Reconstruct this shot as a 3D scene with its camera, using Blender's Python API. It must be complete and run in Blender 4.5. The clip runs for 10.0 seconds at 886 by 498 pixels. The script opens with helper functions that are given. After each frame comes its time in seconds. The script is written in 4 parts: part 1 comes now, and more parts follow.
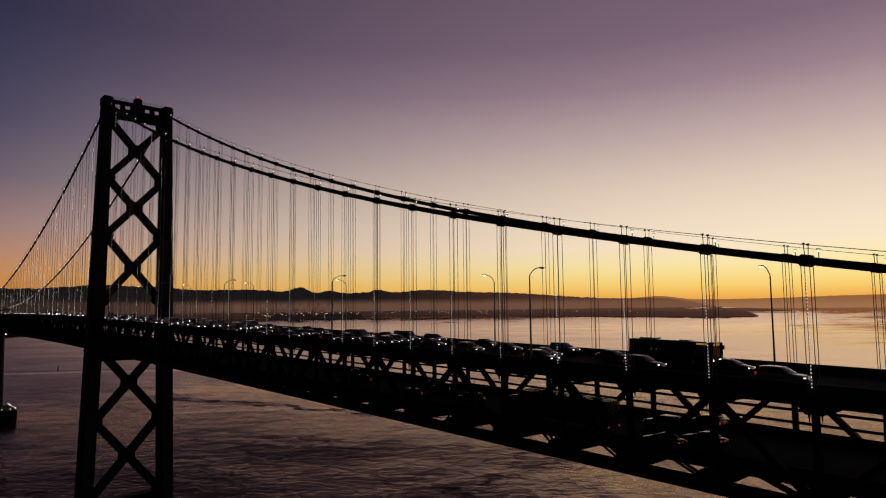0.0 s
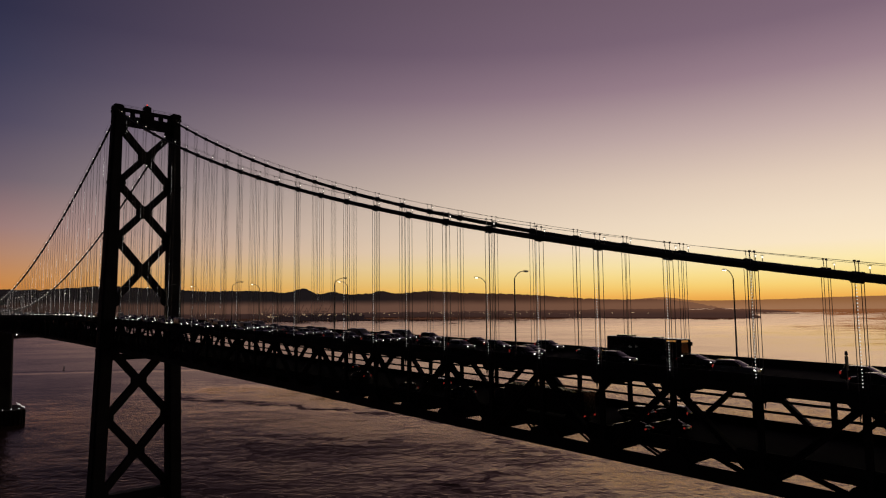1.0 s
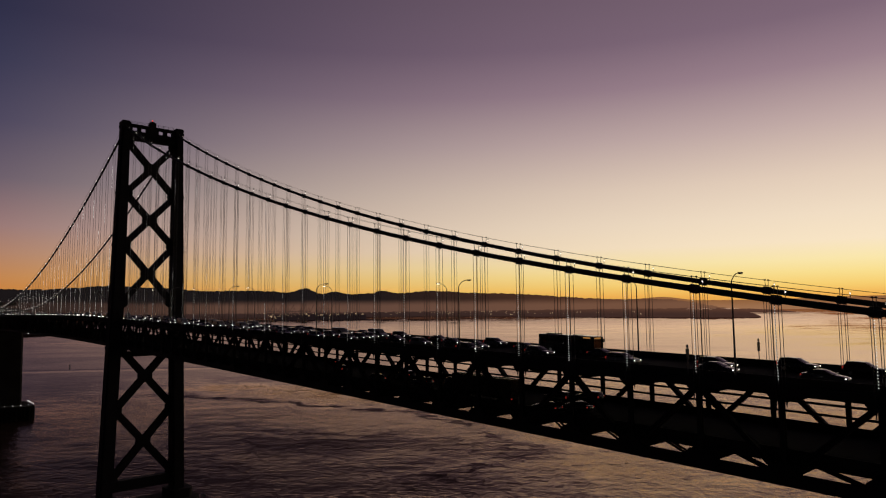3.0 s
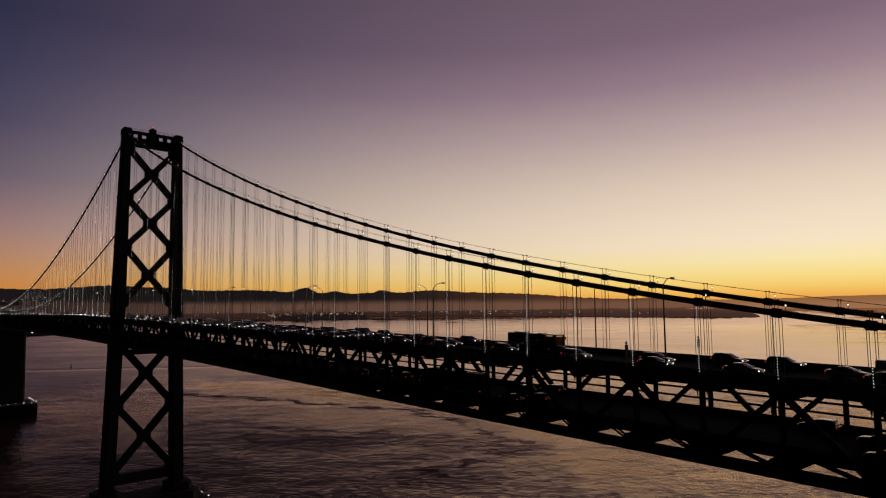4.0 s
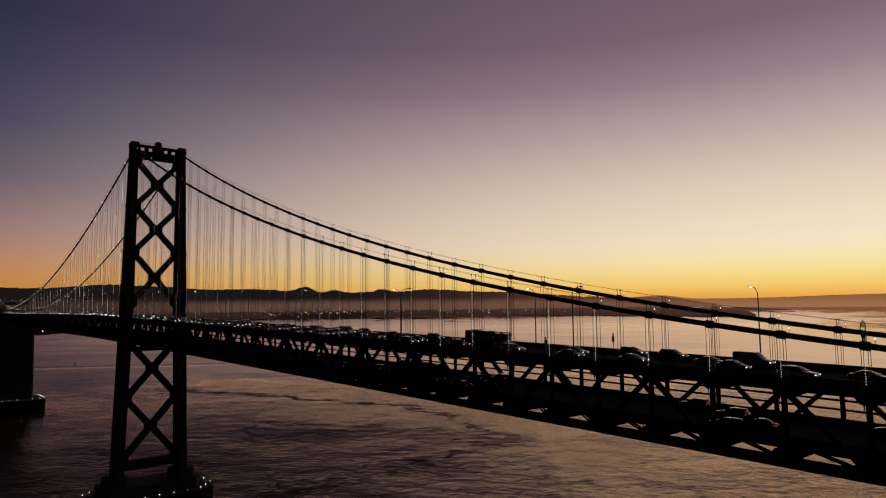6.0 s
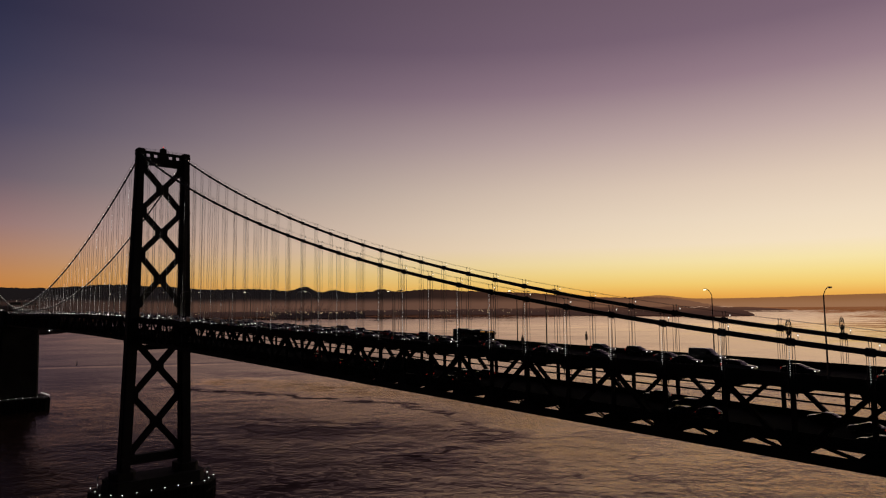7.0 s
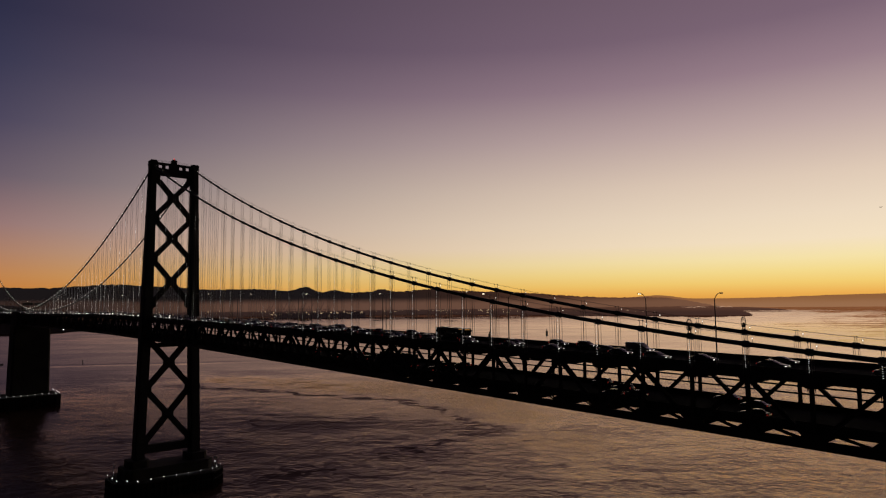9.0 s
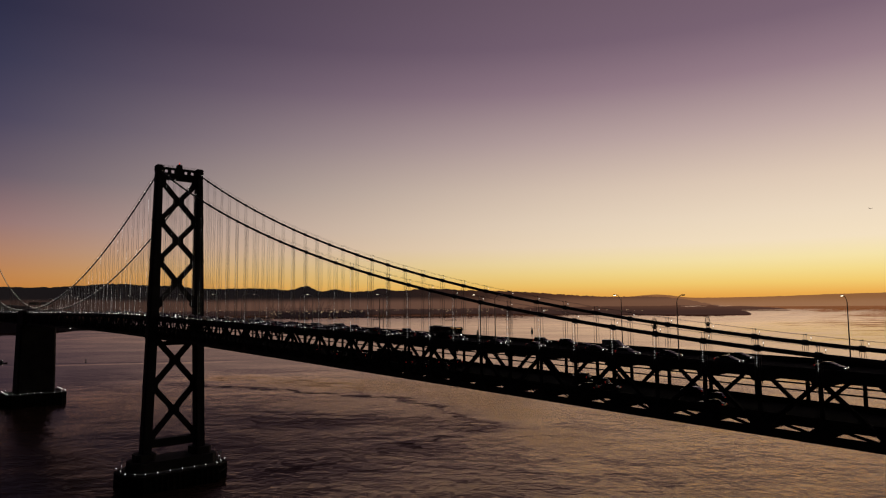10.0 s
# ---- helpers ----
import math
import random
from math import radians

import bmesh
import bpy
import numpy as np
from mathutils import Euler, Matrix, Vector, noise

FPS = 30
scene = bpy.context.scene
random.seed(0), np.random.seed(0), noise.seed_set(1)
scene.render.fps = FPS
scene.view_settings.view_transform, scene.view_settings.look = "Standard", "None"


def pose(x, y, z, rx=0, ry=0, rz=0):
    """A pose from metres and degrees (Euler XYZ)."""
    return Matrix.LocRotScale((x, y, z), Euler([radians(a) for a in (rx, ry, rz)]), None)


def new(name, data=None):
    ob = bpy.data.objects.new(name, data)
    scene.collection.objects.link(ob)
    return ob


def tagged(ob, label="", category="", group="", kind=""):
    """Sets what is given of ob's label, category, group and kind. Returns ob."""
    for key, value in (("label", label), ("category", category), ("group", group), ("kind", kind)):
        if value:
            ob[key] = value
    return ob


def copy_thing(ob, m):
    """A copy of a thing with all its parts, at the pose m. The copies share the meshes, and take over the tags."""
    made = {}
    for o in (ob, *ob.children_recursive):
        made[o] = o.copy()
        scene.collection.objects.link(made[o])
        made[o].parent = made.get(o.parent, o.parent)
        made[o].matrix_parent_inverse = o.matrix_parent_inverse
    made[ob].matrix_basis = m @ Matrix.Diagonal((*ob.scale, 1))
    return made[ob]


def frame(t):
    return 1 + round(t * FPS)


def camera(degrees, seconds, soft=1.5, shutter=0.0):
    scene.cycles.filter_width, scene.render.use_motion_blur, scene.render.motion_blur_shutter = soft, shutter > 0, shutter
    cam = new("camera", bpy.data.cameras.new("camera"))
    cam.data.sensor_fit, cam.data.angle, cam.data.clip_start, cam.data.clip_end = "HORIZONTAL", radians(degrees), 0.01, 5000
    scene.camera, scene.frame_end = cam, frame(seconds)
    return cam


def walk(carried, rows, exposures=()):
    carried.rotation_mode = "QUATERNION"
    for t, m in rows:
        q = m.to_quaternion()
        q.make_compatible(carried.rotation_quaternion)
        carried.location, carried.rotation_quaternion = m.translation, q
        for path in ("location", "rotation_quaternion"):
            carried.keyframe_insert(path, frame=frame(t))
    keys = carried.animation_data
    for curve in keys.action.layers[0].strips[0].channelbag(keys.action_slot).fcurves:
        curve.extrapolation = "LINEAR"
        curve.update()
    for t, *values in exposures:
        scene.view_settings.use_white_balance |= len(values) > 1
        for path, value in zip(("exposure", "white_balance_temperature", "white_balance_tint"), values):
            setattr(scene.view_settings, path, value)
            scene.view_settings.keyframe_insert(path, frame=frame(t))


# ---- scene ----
ROLL = -0.56


def eye(x, y, z, pitch, yaw):
    return pose(x, y, z, 90 + pitch, 0, yaw) @ pose(0, 0, 0, 0, 0, ROLL)


# ---------------------------------------------------------------- camera
cam = camera(68.17, 10.0, soft=1.15)
walk(cam, [
    (0.0, eye(244.94, -72.32, 85.59, 5.056, 48.123)),
    (0.5, eye(247.98, -74.45, 85.49, 5.101, 48.244)),
    (1.0, eye(251.71, -76.44, 85.42, 5.164, 48.375)),
    (1.5, eye(255.91, -78.41, 85.49, 5.183, 48.450)),
    (2.0, eye(260.73, -80.24, 85.55, 5.188, 48.504)),
    (2.5, eye(265.85, -81.80, 85.74, 5.155, 48.572)),
    (4.0, eye(281.52, -86.65, 86.02, 5.081, 48.634)),
    (4.5, eye(287.03, -88.55, 86.20, 5.024, 48.665)),
    (5.0, eye(292.55, -90.57, 86.26, 4.985, 48.680)),
    (5.5, eye(297.91, -93.08, 86.42, 4.980, 48.671)),
    (7.0, eye(313.37, -101.53, 86.72, 4.965, 48.627)),
    (7.5, eye(318.43, -104.43, 86.74, 4.968, 48.628)),
    (8.0, eye(323.45, -107.34, 86.83, 4.974, 48.632)),
    (8.5, eye(328.55, -110.29, 86.91, 4.972, 48.655)),
    (9.0, eye(333.64, -113.20, 86.98, 4.960, 48.678)),
    (9.5, eye(338.68, -116.18, 87.10, 4.935, 48.694)),
    (10.0, eye(343.76, -119.35, 87.25, 4.885, 48.701)),
], exposures=[(0.0, -0.03), (4.0, -0.07), (7.0, -0.10), (10.0, -0.12)])

# ---------------------------------------------------------------- sky
world = bpy.data.worlds.new("dawn_sky")
scene.world = world
world.use_nodes = True


def lin(r, g, b):
    f = lambda v: (v / 255 / 12.92) if v / 255 <= 0.04045 else ((v / 255 + 0.055) / 1.055) ** 2.4
    return (f(r), f(g), f(b), 1.0)


class Nodes:
    """Short hand for building a node tree."""

    def __init__(self, tree):
        self.t = tree
        tree.nodes.clear()

    def n(self, kind, **kw):
        node = self.t.nodes.new(kind)
        for k, v in kw.items():
            if k == "op":
                node.operation = v
            elif k == "blend":
                node.blend_type = v
            elif k == "dtype":
                node.data_type = v
        return node

    def put(self, sock, v):
        if hasattr(v, "is_linked"):
            self.t.links.new(v, sock)
        else:
            sock.default_value = v

    def math(self, op, a, b=0.0, clamp=False):
        m = self.n("ShaderNodeMath", op=op)
        m.use_clamp = clamp
        self.put(m.inputs[0], a)
        self.put(m.inputs[1], b)
        return m.outputs[0]

    def maprange(self, v, a, b, c=0.0, d=1.0, smooth=False):
        m = self.n("ShaderNodeMapRange")
        m.interpolation_type = "SMOOTHSTEP" if smooth else "LINEAR"
        for i, x in enumerate((v, a, b, c, d)):
            self.put(m.inputs[i], x)
        return m.outputs[0]

    def ramp(self, v, stops, mode="LINEAR"):
        r = self.n("ShaderNodeValToRGB")
        r.color_ramp.interpolation = mode
        e = r.color_ramp.elements
        while len(e) < len(stops):
            e.new(0.5)
        for el, (p, c) in zip(e, stops):
            el.position, el.color = p, c
        self.put(r.inputs[0], v)
        return r.outputs[0]

    def mix(self, f, a, b):
        m = self.n("ShaderNodeMix", dtype="RGBA")
        self.put(m.inputs[0], f)
        self.put(m.inputs[6], a)
        self.put(m.inputs[7], b)
        return m.outputs[2]

    def noise(self, vec, scale, detail=3.0, rough=0.55):
        m = self.n("ShaderNodeTexNoise")
        self.put(m.inputs["Vector"], vec)
        m.inputs["Scale"].default_value = scale
        m.inputs["Detail"].default_value = detail
        m.inputs["Roughness"].default_value = rough
        return m.outputs["Fac"]


SKY_LOW, SKY_HIGH = -0.10, 0.70


def stops(rows):
    return [((e - SKY_LOW) / (SKY_HIGH - SKY_LOW), lin(*c)) for e, c in rows]


N = Nodes(world.node_tree)
tc = N.n("ShaderNodeTexCoord").outputs["Generated"]
sep = N.n("ShaderNodeSeparateXYZ")
N.put(sep.inputs[0], tc)
up = N.maprange(sep.outputs[2], SKY_LOW, SKY_HIGH)
# the glow lies towards +Y; "towards" is the cosine of the bearing from it
flat = N.math("SQRT", N.math("ADD", N.math("MULTIPLY", sep.outputs[0], sep.outputs[0]), N.math("MULTIPLY", sep.outputs[1], sep.outputs[1])))
towards = N.math("DIVIDE", sep.outputs[1], N.math("MAXIMUM", flat, 0.001))
side = N.ramp(up, stops([(-0.1, (40, 31, 34)), (-0.012, (110, 70, 52)), (0.0, (192, 116, 48)), (0.02, (204, 129, 56)), (0.045, (197, 135, 82)),
                         (0.075, (179, 132, 107)), (0.11, (155, 122, 120)), (0.17, (110, 96, 109)), (0.24, (79, 73, 96)),
                         (0.31, (60, 59, 84)), (0.37, (48, 48, 73)), (0.7, (24, 24, 38))]))
glow = N.ramp(up, stops([(-0.1, (60, 46, 44)), (-0.012, (150, 98, 60)), (0.0, (231, 151, 62)), (0.014, (246, 184, 88)), (0.027, (252, 211, 115)), (0.043, (254, 227, 146)),
                         (0.06, (255, 235, 175)), (0.085, (253, 233, 201)), (0.12, (246, 226, 200)), (0.17, (232, 210, 190)), (0.24, (198, 174, 170)),
                         (0.31, (157, 131, 142)), (0.37, (128, 105, 121)), (0.7, (44, 38, 50))]))
behind = N.ramp(up, stops([(-0.1, (3, 3, 4)), (0.0, (6, 6, 8)), (0.1, (9, 9, 13)), (0.3, (9, 9, 14)), (0.7, (9, 9, 14))]))
near_glow = N.maprange(towards, 0.11, 0.97)
f1 = N.math("ADD", N.math("POWER", near_glow, 1.06), N.math("MULTIPLY", N.math("MULTIPLY", near_glow, near_glow), N.math("MULTIPLY", N.math("SUBTRACT", 1.0, near_glow), 0.5)))
# the night still lies over the rest of the sky
away = N.math("SUBTRACT", N.math("MULTIPLY", sep.outputs[1], 0.766), N.math("MULTIPLY", sep.outputs[0], 0.643))
f2 = N.maprange(N.math("DIVIDE", away, N.math("MAXIMUM", flat, 0.001)), 0.70, 0.05, 0, 1, True)
col = N.mix(f2, N.mix(f1, side, glow), behind)
bg = N.n("ShaderNodeBackground")
N.put(bg.inputs[0], col)
bg.inputs[1].default_value = 1.0
out = N.n("ShaderNodeOutputWorld")
N.put(out.inputs[0], bg.outputs[0])


# ---------------------------------------------------------------- materials
def material(name):
    m = bpy.data.materials.new(name)
    m.use_nodes = True
    return m, Nodes(m.node_tree)


def finish(k, base, rough=0.6, metal=0.0, bump=None, strength=0.3, dist=0.02, spec=0.5, coat=0.0):
    b = k.n("ShaderNodeBsdfPrincipled")
    k.put(b.inputs["Base Color"], base)
    k.put(b.inputs["Roughness"], rough)
    b.inputs["Metallic"].default_value = metal
    b.inputs["Specular IOR Level"].default_value = spec
    b.inputs["Coat Weight"].default_value = coat
    if bump is not None:
        bp = k.n("ShaderNodeBump")
        bp.inputs["Strength"].default_value = strength
        bp.inputs["Distance"].default_value = dist
        k.put(bp.inputs["Height"], bump)
        k.put(b.inputs["Normal"], bp.outputs[0])
    o = k.n("ShaderNodeOutputMaterial")
    k.put(o.inputs[0], b.outputs[0])
    return b


def worn(name, a, b, rough=0.6, metal=0.0, coarse=0.25, fine=4.0, bump=0.25, spec=0.5):
    """A surface whose colour goes between a and b in stains and in grain."""
    m, k = material(name)
    pos = k.n("ShaderNodeNewGeometry").outputs["Position"]
    big, small = k.noise(pos, coarse, 4), k.noise(pos, fine, 3)
    f = k.math("ADD", k.math("MULTIPLY", big, 0.7), k.math("MULTIPLY", small, 0.3))
    c = k.ramp(f, [(0.3, (*a, 1)), (0.7, (*b, 1))])
    r = k.maprange(small, 0.3, 0.7, rough - 0.1, rough + 0.1)
    finish(k, c, r, metal, small, bump, 0.02, spec)
    return m


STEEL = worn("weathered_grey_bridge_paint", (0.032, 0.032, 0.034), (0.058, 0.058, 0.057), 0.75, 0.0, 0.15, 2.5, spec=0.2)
CABLE = worn("wrapped_cable_paint", (0.07, 0.07, 0.07), (0.12, 0.118, 0.115), 0.65, 0.0, 0.4, 6, spec=0.2)
ROPE = worn("galvanised_wire_rope", (0.10, 0.10, 0.10), (0.16, 0.16, 0.16), 0.5, 0.3, 1.0, 20)
CONCRETE = worn("pier_concrete", (0.035, 0.034, 0.032), (0.068, 0.065, 0.06), 0.9, 0.0, 0.08, 1.2, spec=0.15)
TIMBER = worn("fender_timber", (0.022, 0.02, 0.018), (0.05, 0.045, 0.038), 0.9, 0.0, 0.3, 3, spec=0.15)
ASPHALT = worn("asphalt", (0.008, 0.008, 0.0085), (0.016, 0.016, 0.0155), 0.95, 0.0, 0.2, 8, spec=0.03)
BARRIER = worn("barrier_concrete", (0.045, 0.043, 0.041), (0.085, 0.082, 0.077), 0.95, 0.0, 0.3, 5, spec=0.05)
GALV = worn("galvanised_steel", (0.22, 0.22, 0.22), (0.32, 0.32, 0.32), 0.45, 0.4, 0.5, 8)
SIGN = worn("sign_board", (0.08, 0.08, 0.08), (0.13, 0.13, 0.13), 0.6)
LAND = worn("shore_land", (0.05, 0.04, 0.035), (0.09, 0.07, 0.055), 0.95, 0.0, 0.004, 0.05)
TYRE = worn("tyre_rubber", (0.02, 0.02, 0.02), (0.035, 0.035, 0.035), 0.8)
RIM = worn("wheel_rim", (0.30, 0.30, 0.31), (0.42, 0.42, 0.43), 0.35, 0.7)


def paint(name, rgb):
    m, k = material(name)
    pos = k.n("ShaderNodeNewGeometry").outputs["Position"]
    d = k.noise(pos, 3.0, 4)
    c = k.mix(k.maprange(d, 0.45, 0.75, 0, 0.35), (*rgb, 1), (rgb[0] * 0.7 + 0.03, rgb[1] * 0.7 + 0.028, rgb[2] * 0.7 + 0.025, 1))
    finish(k, c, k.maprange(d, 0.3, 0.7, 0.2, 0.32), 0.1, None, coat=0.6)
    return m


PAINTS = {"white": paint("white_car_paint", (0.24, 0.24, 0.235)), "silver": paint("silver_car_paint", (0.10, 0.102, 0.106)),
          "black": paint("black_car_paint", (0.02, 0.02, 0.022)), "grey": paint("grey_car_paint", (0.045, 0.047, 0.05)),
          "blue": paint("dark_blue_car_paint", (0.03, 0.045, 0.09)), "red": paint("dark_red_car_paint", (0.14, 0.02, 0.02))}


def glassy(name):
    m, k = material(name)
    finish(k, (0.012, 0.013, 0.015, 1), 0.06, 0.0, spec=0.6)
    return m


GLASS = glassy("tinted_window_glass")


def lamp(name, rgb, power):
    m, k = material(name)
    e = k.n("ShaderNodeEmission")
    e.inputs[0].default_value = (*rgb, 1)
    e.inputs[1].default_value = power
    o = k.n("ShaderNodeOutputMaterial")
    k.put(o.inputs[0], e.outputs[0])
    return m


LED = lamp("white_led", (1.0, 0.97, 0.93), 0.75)
LED_FAR = lamp("bright_white_led", (1.0, 0.95, 0.89), 1.45)
HEAD = lamp("headlight_glow", (1.0, 0.95, 0.86), 3.0)
TAIL = lamp("taillight_glow", (1.0, 0.07, 0.05), 0.22)
STREET = lamp("street_lamp_glow", (1.0, 0.86, 0.62), 4.0)
WALKLIGHT = lamp("cable_lamp_glow", (1.0, 0.92, 0.80), 1.4)
PIERLIGHT = lamp("pier_lamp_glow", (1.0, 0.96, 0.88), 3.0)
REDLIGHT = lamp("red_beacon_glow", (1.0, 0.08, 0.06), 1.0)
SHORELIGHT = lamp("shore_lamp_glow", (1.0, 0.70, 0.40), 1.0)
AMBER = lamp("amber_sign_glow", (1.0, 0.45, 0.12), 0.3)


def water_material():
    m, k = material("bay_water")
    pos = k.n("ShaderNodeNewGeometry").outputs["Position"]
    st = k.n("ShaderNodeMapping")
    st.vector_type = "TEXTURE"
    st.inputs["Rotation"].default_value = (0, 0, radians(44))
    st.inputs["Scale"].default_value = (1.25, 1.0, 1.0)
    k.put(st.inputs[0], pos)
    v = st.outputs[0]
    wide = k.noise(v, 0.0035, 5, 0.62)
    patch = k.noise(v, 0.013, 4, 0.6)
    swell = k.noise(v, 0.055, 3, 0.5)
    ripple = k.noise(v, 0.17, 4, 0.6)
    chop = k.noise(pos, 0.45, 4, 0.6)
    calm = k.maprange(k.math("ADD", k.math("MULTIPLY", wide, 0.65), k.math("MULTIPLY", patch, 0.35)), 0.44, 0.57, 0.7, 1.15)
    h = k.math("ADD", k.math("MULTIPLY", k.math("ADD", k.math("MULTIPLY", ripple, 0.6), k.math("MULTIPLY", chop, 0.42)), calm), k.math("MULTIPLY", swell, 1.6))
    off = k.n("ShaderNodeVectorMath", op="DISTANCE")
    k.put(off.inputs[0], pos)
    off.inputs[1].default_value = (200, 40, 0)
    open_bay = k.maprange(off.outputs["Value"], 270, 950, 0, 1, True)      # rough in the tidal channel, smooth in the sheltered bay
    h = k.math("MULTIPLY", h, k.maprange(open_bay, 0, 1, 0.85, 0.06))
    eddy = k.noise(v, 0.0075, 4, 0.55)
    h = k.math("ADD", h, k.math("MULTIPLY", eddy, k.maprange(open_bay, 0, 1, 2.6, 0.5)))
    c = k.ramp(patch, [(0.35, (0.06, 0.036, 0.022, 1)), (0.65, (0.095, 0.056, 0.034, 1))])
    # tidal currents: broad smooth and ruffled patches, and thin slicks that part them
    wisp = k.n("ShaderNodeMapping")
    wisp.vector_type = "TEXTURE"
    wisp.inputs["Rotation"].default_value = (0, 0, radians(38))
    wisp.inputs["Scale"].default_value = (1.8, 1.0, 1.0)
    k.put(wisp.inputs[0], pos)
    flow = k.n("ShaderNodeTexNoise")
    k.put(flow.inputs["Vector"], wisp.outputs[0])
    for key, val in (("Scale", 0.0075), ("Detail", 4.0), ("Roughness", 0.5), ("Distortion", 0.9)):
        flow.inputs[key].default_value = val
    seam = k.n("ShaderNodeTexNoise")
    k.put(seam.inputs["Vector"], wisp.outputs[0])
    for key, val in (("Scale", 0.012), ("Detail", 6.0), ("Roughness", 0.66), ("Distortion", 0.5)):
        seam.inputs[key].default_value = val
    thin = k.maprange(k.math("ABSOLUTE", k.math("SUBTRACT", seam.outputs["Fac"], 0.5)), 0.0, 0.040, 1, 0, True)
    where = k.maprange(k.noise(pos, 0.006, 2, 0.5), 0.42, 0.52, 0, 1, True)
    slick = k.math("MULTIPLY", k.math("MULTIPLY", thin, where), k.maprange(open_bay, 0, 1, 0.042, 0.008))
    broad = k.math("MULTIPLY", k.math("SUBTRACT", flow.outputs["Fac"], 0.5), k.maprange(open_bay, 0, 1, 0.28, 0.07))
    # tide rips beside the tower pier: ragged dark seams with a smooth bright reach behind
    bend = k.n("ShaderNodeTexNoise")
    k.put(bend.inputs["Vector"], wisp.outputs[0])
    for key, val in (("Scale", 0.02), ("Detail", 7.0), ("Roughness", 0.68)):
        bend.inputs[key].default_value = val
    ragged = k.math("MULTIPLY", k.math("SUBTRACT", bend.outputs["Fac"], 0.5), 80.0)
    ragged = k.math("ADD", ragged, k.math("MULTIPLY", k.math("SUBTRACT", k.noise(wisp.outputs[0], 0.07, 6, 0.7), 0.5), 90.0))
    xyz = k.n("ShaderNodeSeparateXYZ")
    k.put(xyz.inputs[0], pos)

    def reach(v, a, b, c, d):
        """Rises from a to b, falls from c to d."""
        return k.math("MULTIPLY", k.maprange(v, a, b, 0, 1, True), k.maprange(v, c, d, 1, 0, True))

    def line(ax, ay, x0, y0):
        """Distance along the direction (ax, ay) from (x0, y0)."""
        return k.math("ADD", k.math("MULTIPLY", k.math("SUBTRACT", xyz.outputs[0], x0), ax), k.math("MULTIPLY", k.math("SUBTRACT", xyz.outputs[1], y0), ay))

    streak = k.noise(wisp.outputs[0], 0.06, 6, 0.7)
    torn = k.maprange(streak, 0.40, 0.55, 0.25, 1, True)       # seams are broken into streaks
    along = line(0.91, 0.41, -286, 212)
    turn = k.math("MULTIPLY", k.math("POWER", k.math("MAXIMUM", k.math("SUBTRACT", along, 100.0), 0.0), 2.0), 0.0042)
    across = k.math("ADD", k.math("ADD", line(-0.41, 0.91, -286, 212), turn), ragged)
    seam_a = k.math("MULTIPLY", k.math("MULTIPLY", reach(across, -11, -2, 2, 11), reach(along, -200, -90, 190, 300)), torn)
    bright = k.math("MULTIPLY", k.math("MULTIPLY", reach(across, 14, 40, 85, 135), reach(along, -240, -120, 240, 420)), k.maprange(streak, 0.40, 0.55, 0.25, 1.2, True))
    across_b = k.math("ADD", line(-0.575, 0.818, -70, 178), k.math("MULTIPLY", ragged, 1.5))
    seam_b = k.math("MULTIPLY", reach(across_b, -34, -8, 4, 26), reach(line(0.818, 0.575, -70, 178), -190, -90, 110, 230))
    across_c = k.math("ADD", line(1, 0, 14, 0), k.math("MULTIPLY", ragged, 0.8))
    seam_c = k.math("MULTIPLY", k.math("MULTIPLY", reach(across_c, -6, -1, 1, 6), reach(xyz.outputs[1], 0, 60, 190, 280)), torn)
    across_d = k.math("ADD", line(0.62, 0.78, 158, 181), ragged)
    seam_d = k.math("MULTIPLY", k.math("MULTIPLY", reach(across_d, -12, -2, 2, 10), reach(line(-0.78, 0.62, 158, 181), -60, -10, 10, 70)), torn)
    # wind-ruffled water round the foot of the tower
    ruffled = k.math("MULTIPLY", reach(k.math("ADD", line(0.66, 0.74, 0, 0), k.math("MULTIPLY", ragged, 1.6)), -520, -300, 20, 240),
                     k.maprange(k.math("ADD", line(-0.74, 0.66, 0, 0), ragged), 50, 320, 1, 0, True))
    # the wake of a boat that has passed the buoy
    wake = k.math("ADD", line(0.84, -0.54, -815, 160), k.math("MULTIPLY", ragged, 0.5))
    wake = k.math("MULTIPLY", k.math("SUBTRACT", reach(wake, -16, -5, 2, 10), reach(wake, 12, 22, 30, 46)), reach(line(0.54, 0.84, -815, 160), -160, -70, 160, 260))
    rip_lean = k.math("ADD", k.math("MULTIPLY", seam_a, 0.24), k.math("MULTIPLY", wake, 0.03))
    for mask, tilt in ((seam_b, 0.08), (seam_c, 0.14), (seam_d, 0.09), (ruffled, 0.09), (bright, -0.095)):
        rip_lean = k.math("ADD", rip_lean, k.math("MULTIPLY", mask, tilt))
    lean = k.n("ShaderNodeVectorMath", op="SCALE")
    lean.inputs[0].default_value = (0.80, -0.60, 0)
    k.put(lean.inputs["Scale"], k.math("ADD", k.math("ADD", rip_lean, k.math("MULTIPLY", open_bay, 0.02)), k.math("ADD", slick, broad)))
    # short wind ripples, as slopes
    rip = k.n("ShaderNodeTexNoise")
    k.put(rip.inputs["Vector"], v)
    for key, val in (("Scale", 0.42), ("Detail", 3.0), ("Roughness", 0.55)):
        rip.inputs[key].default_value = val
    mid = k.n("ShaderNodeVectorMath", op="SUBTRACT")
    k.put(mid.inputs[0], rip.outputs["Color"])
    mid.inputs[1].default_value = (0.5, 0.5, 0.5)
    level = k.n("ShaderNodeVectorMath", op="MULTIPLY")
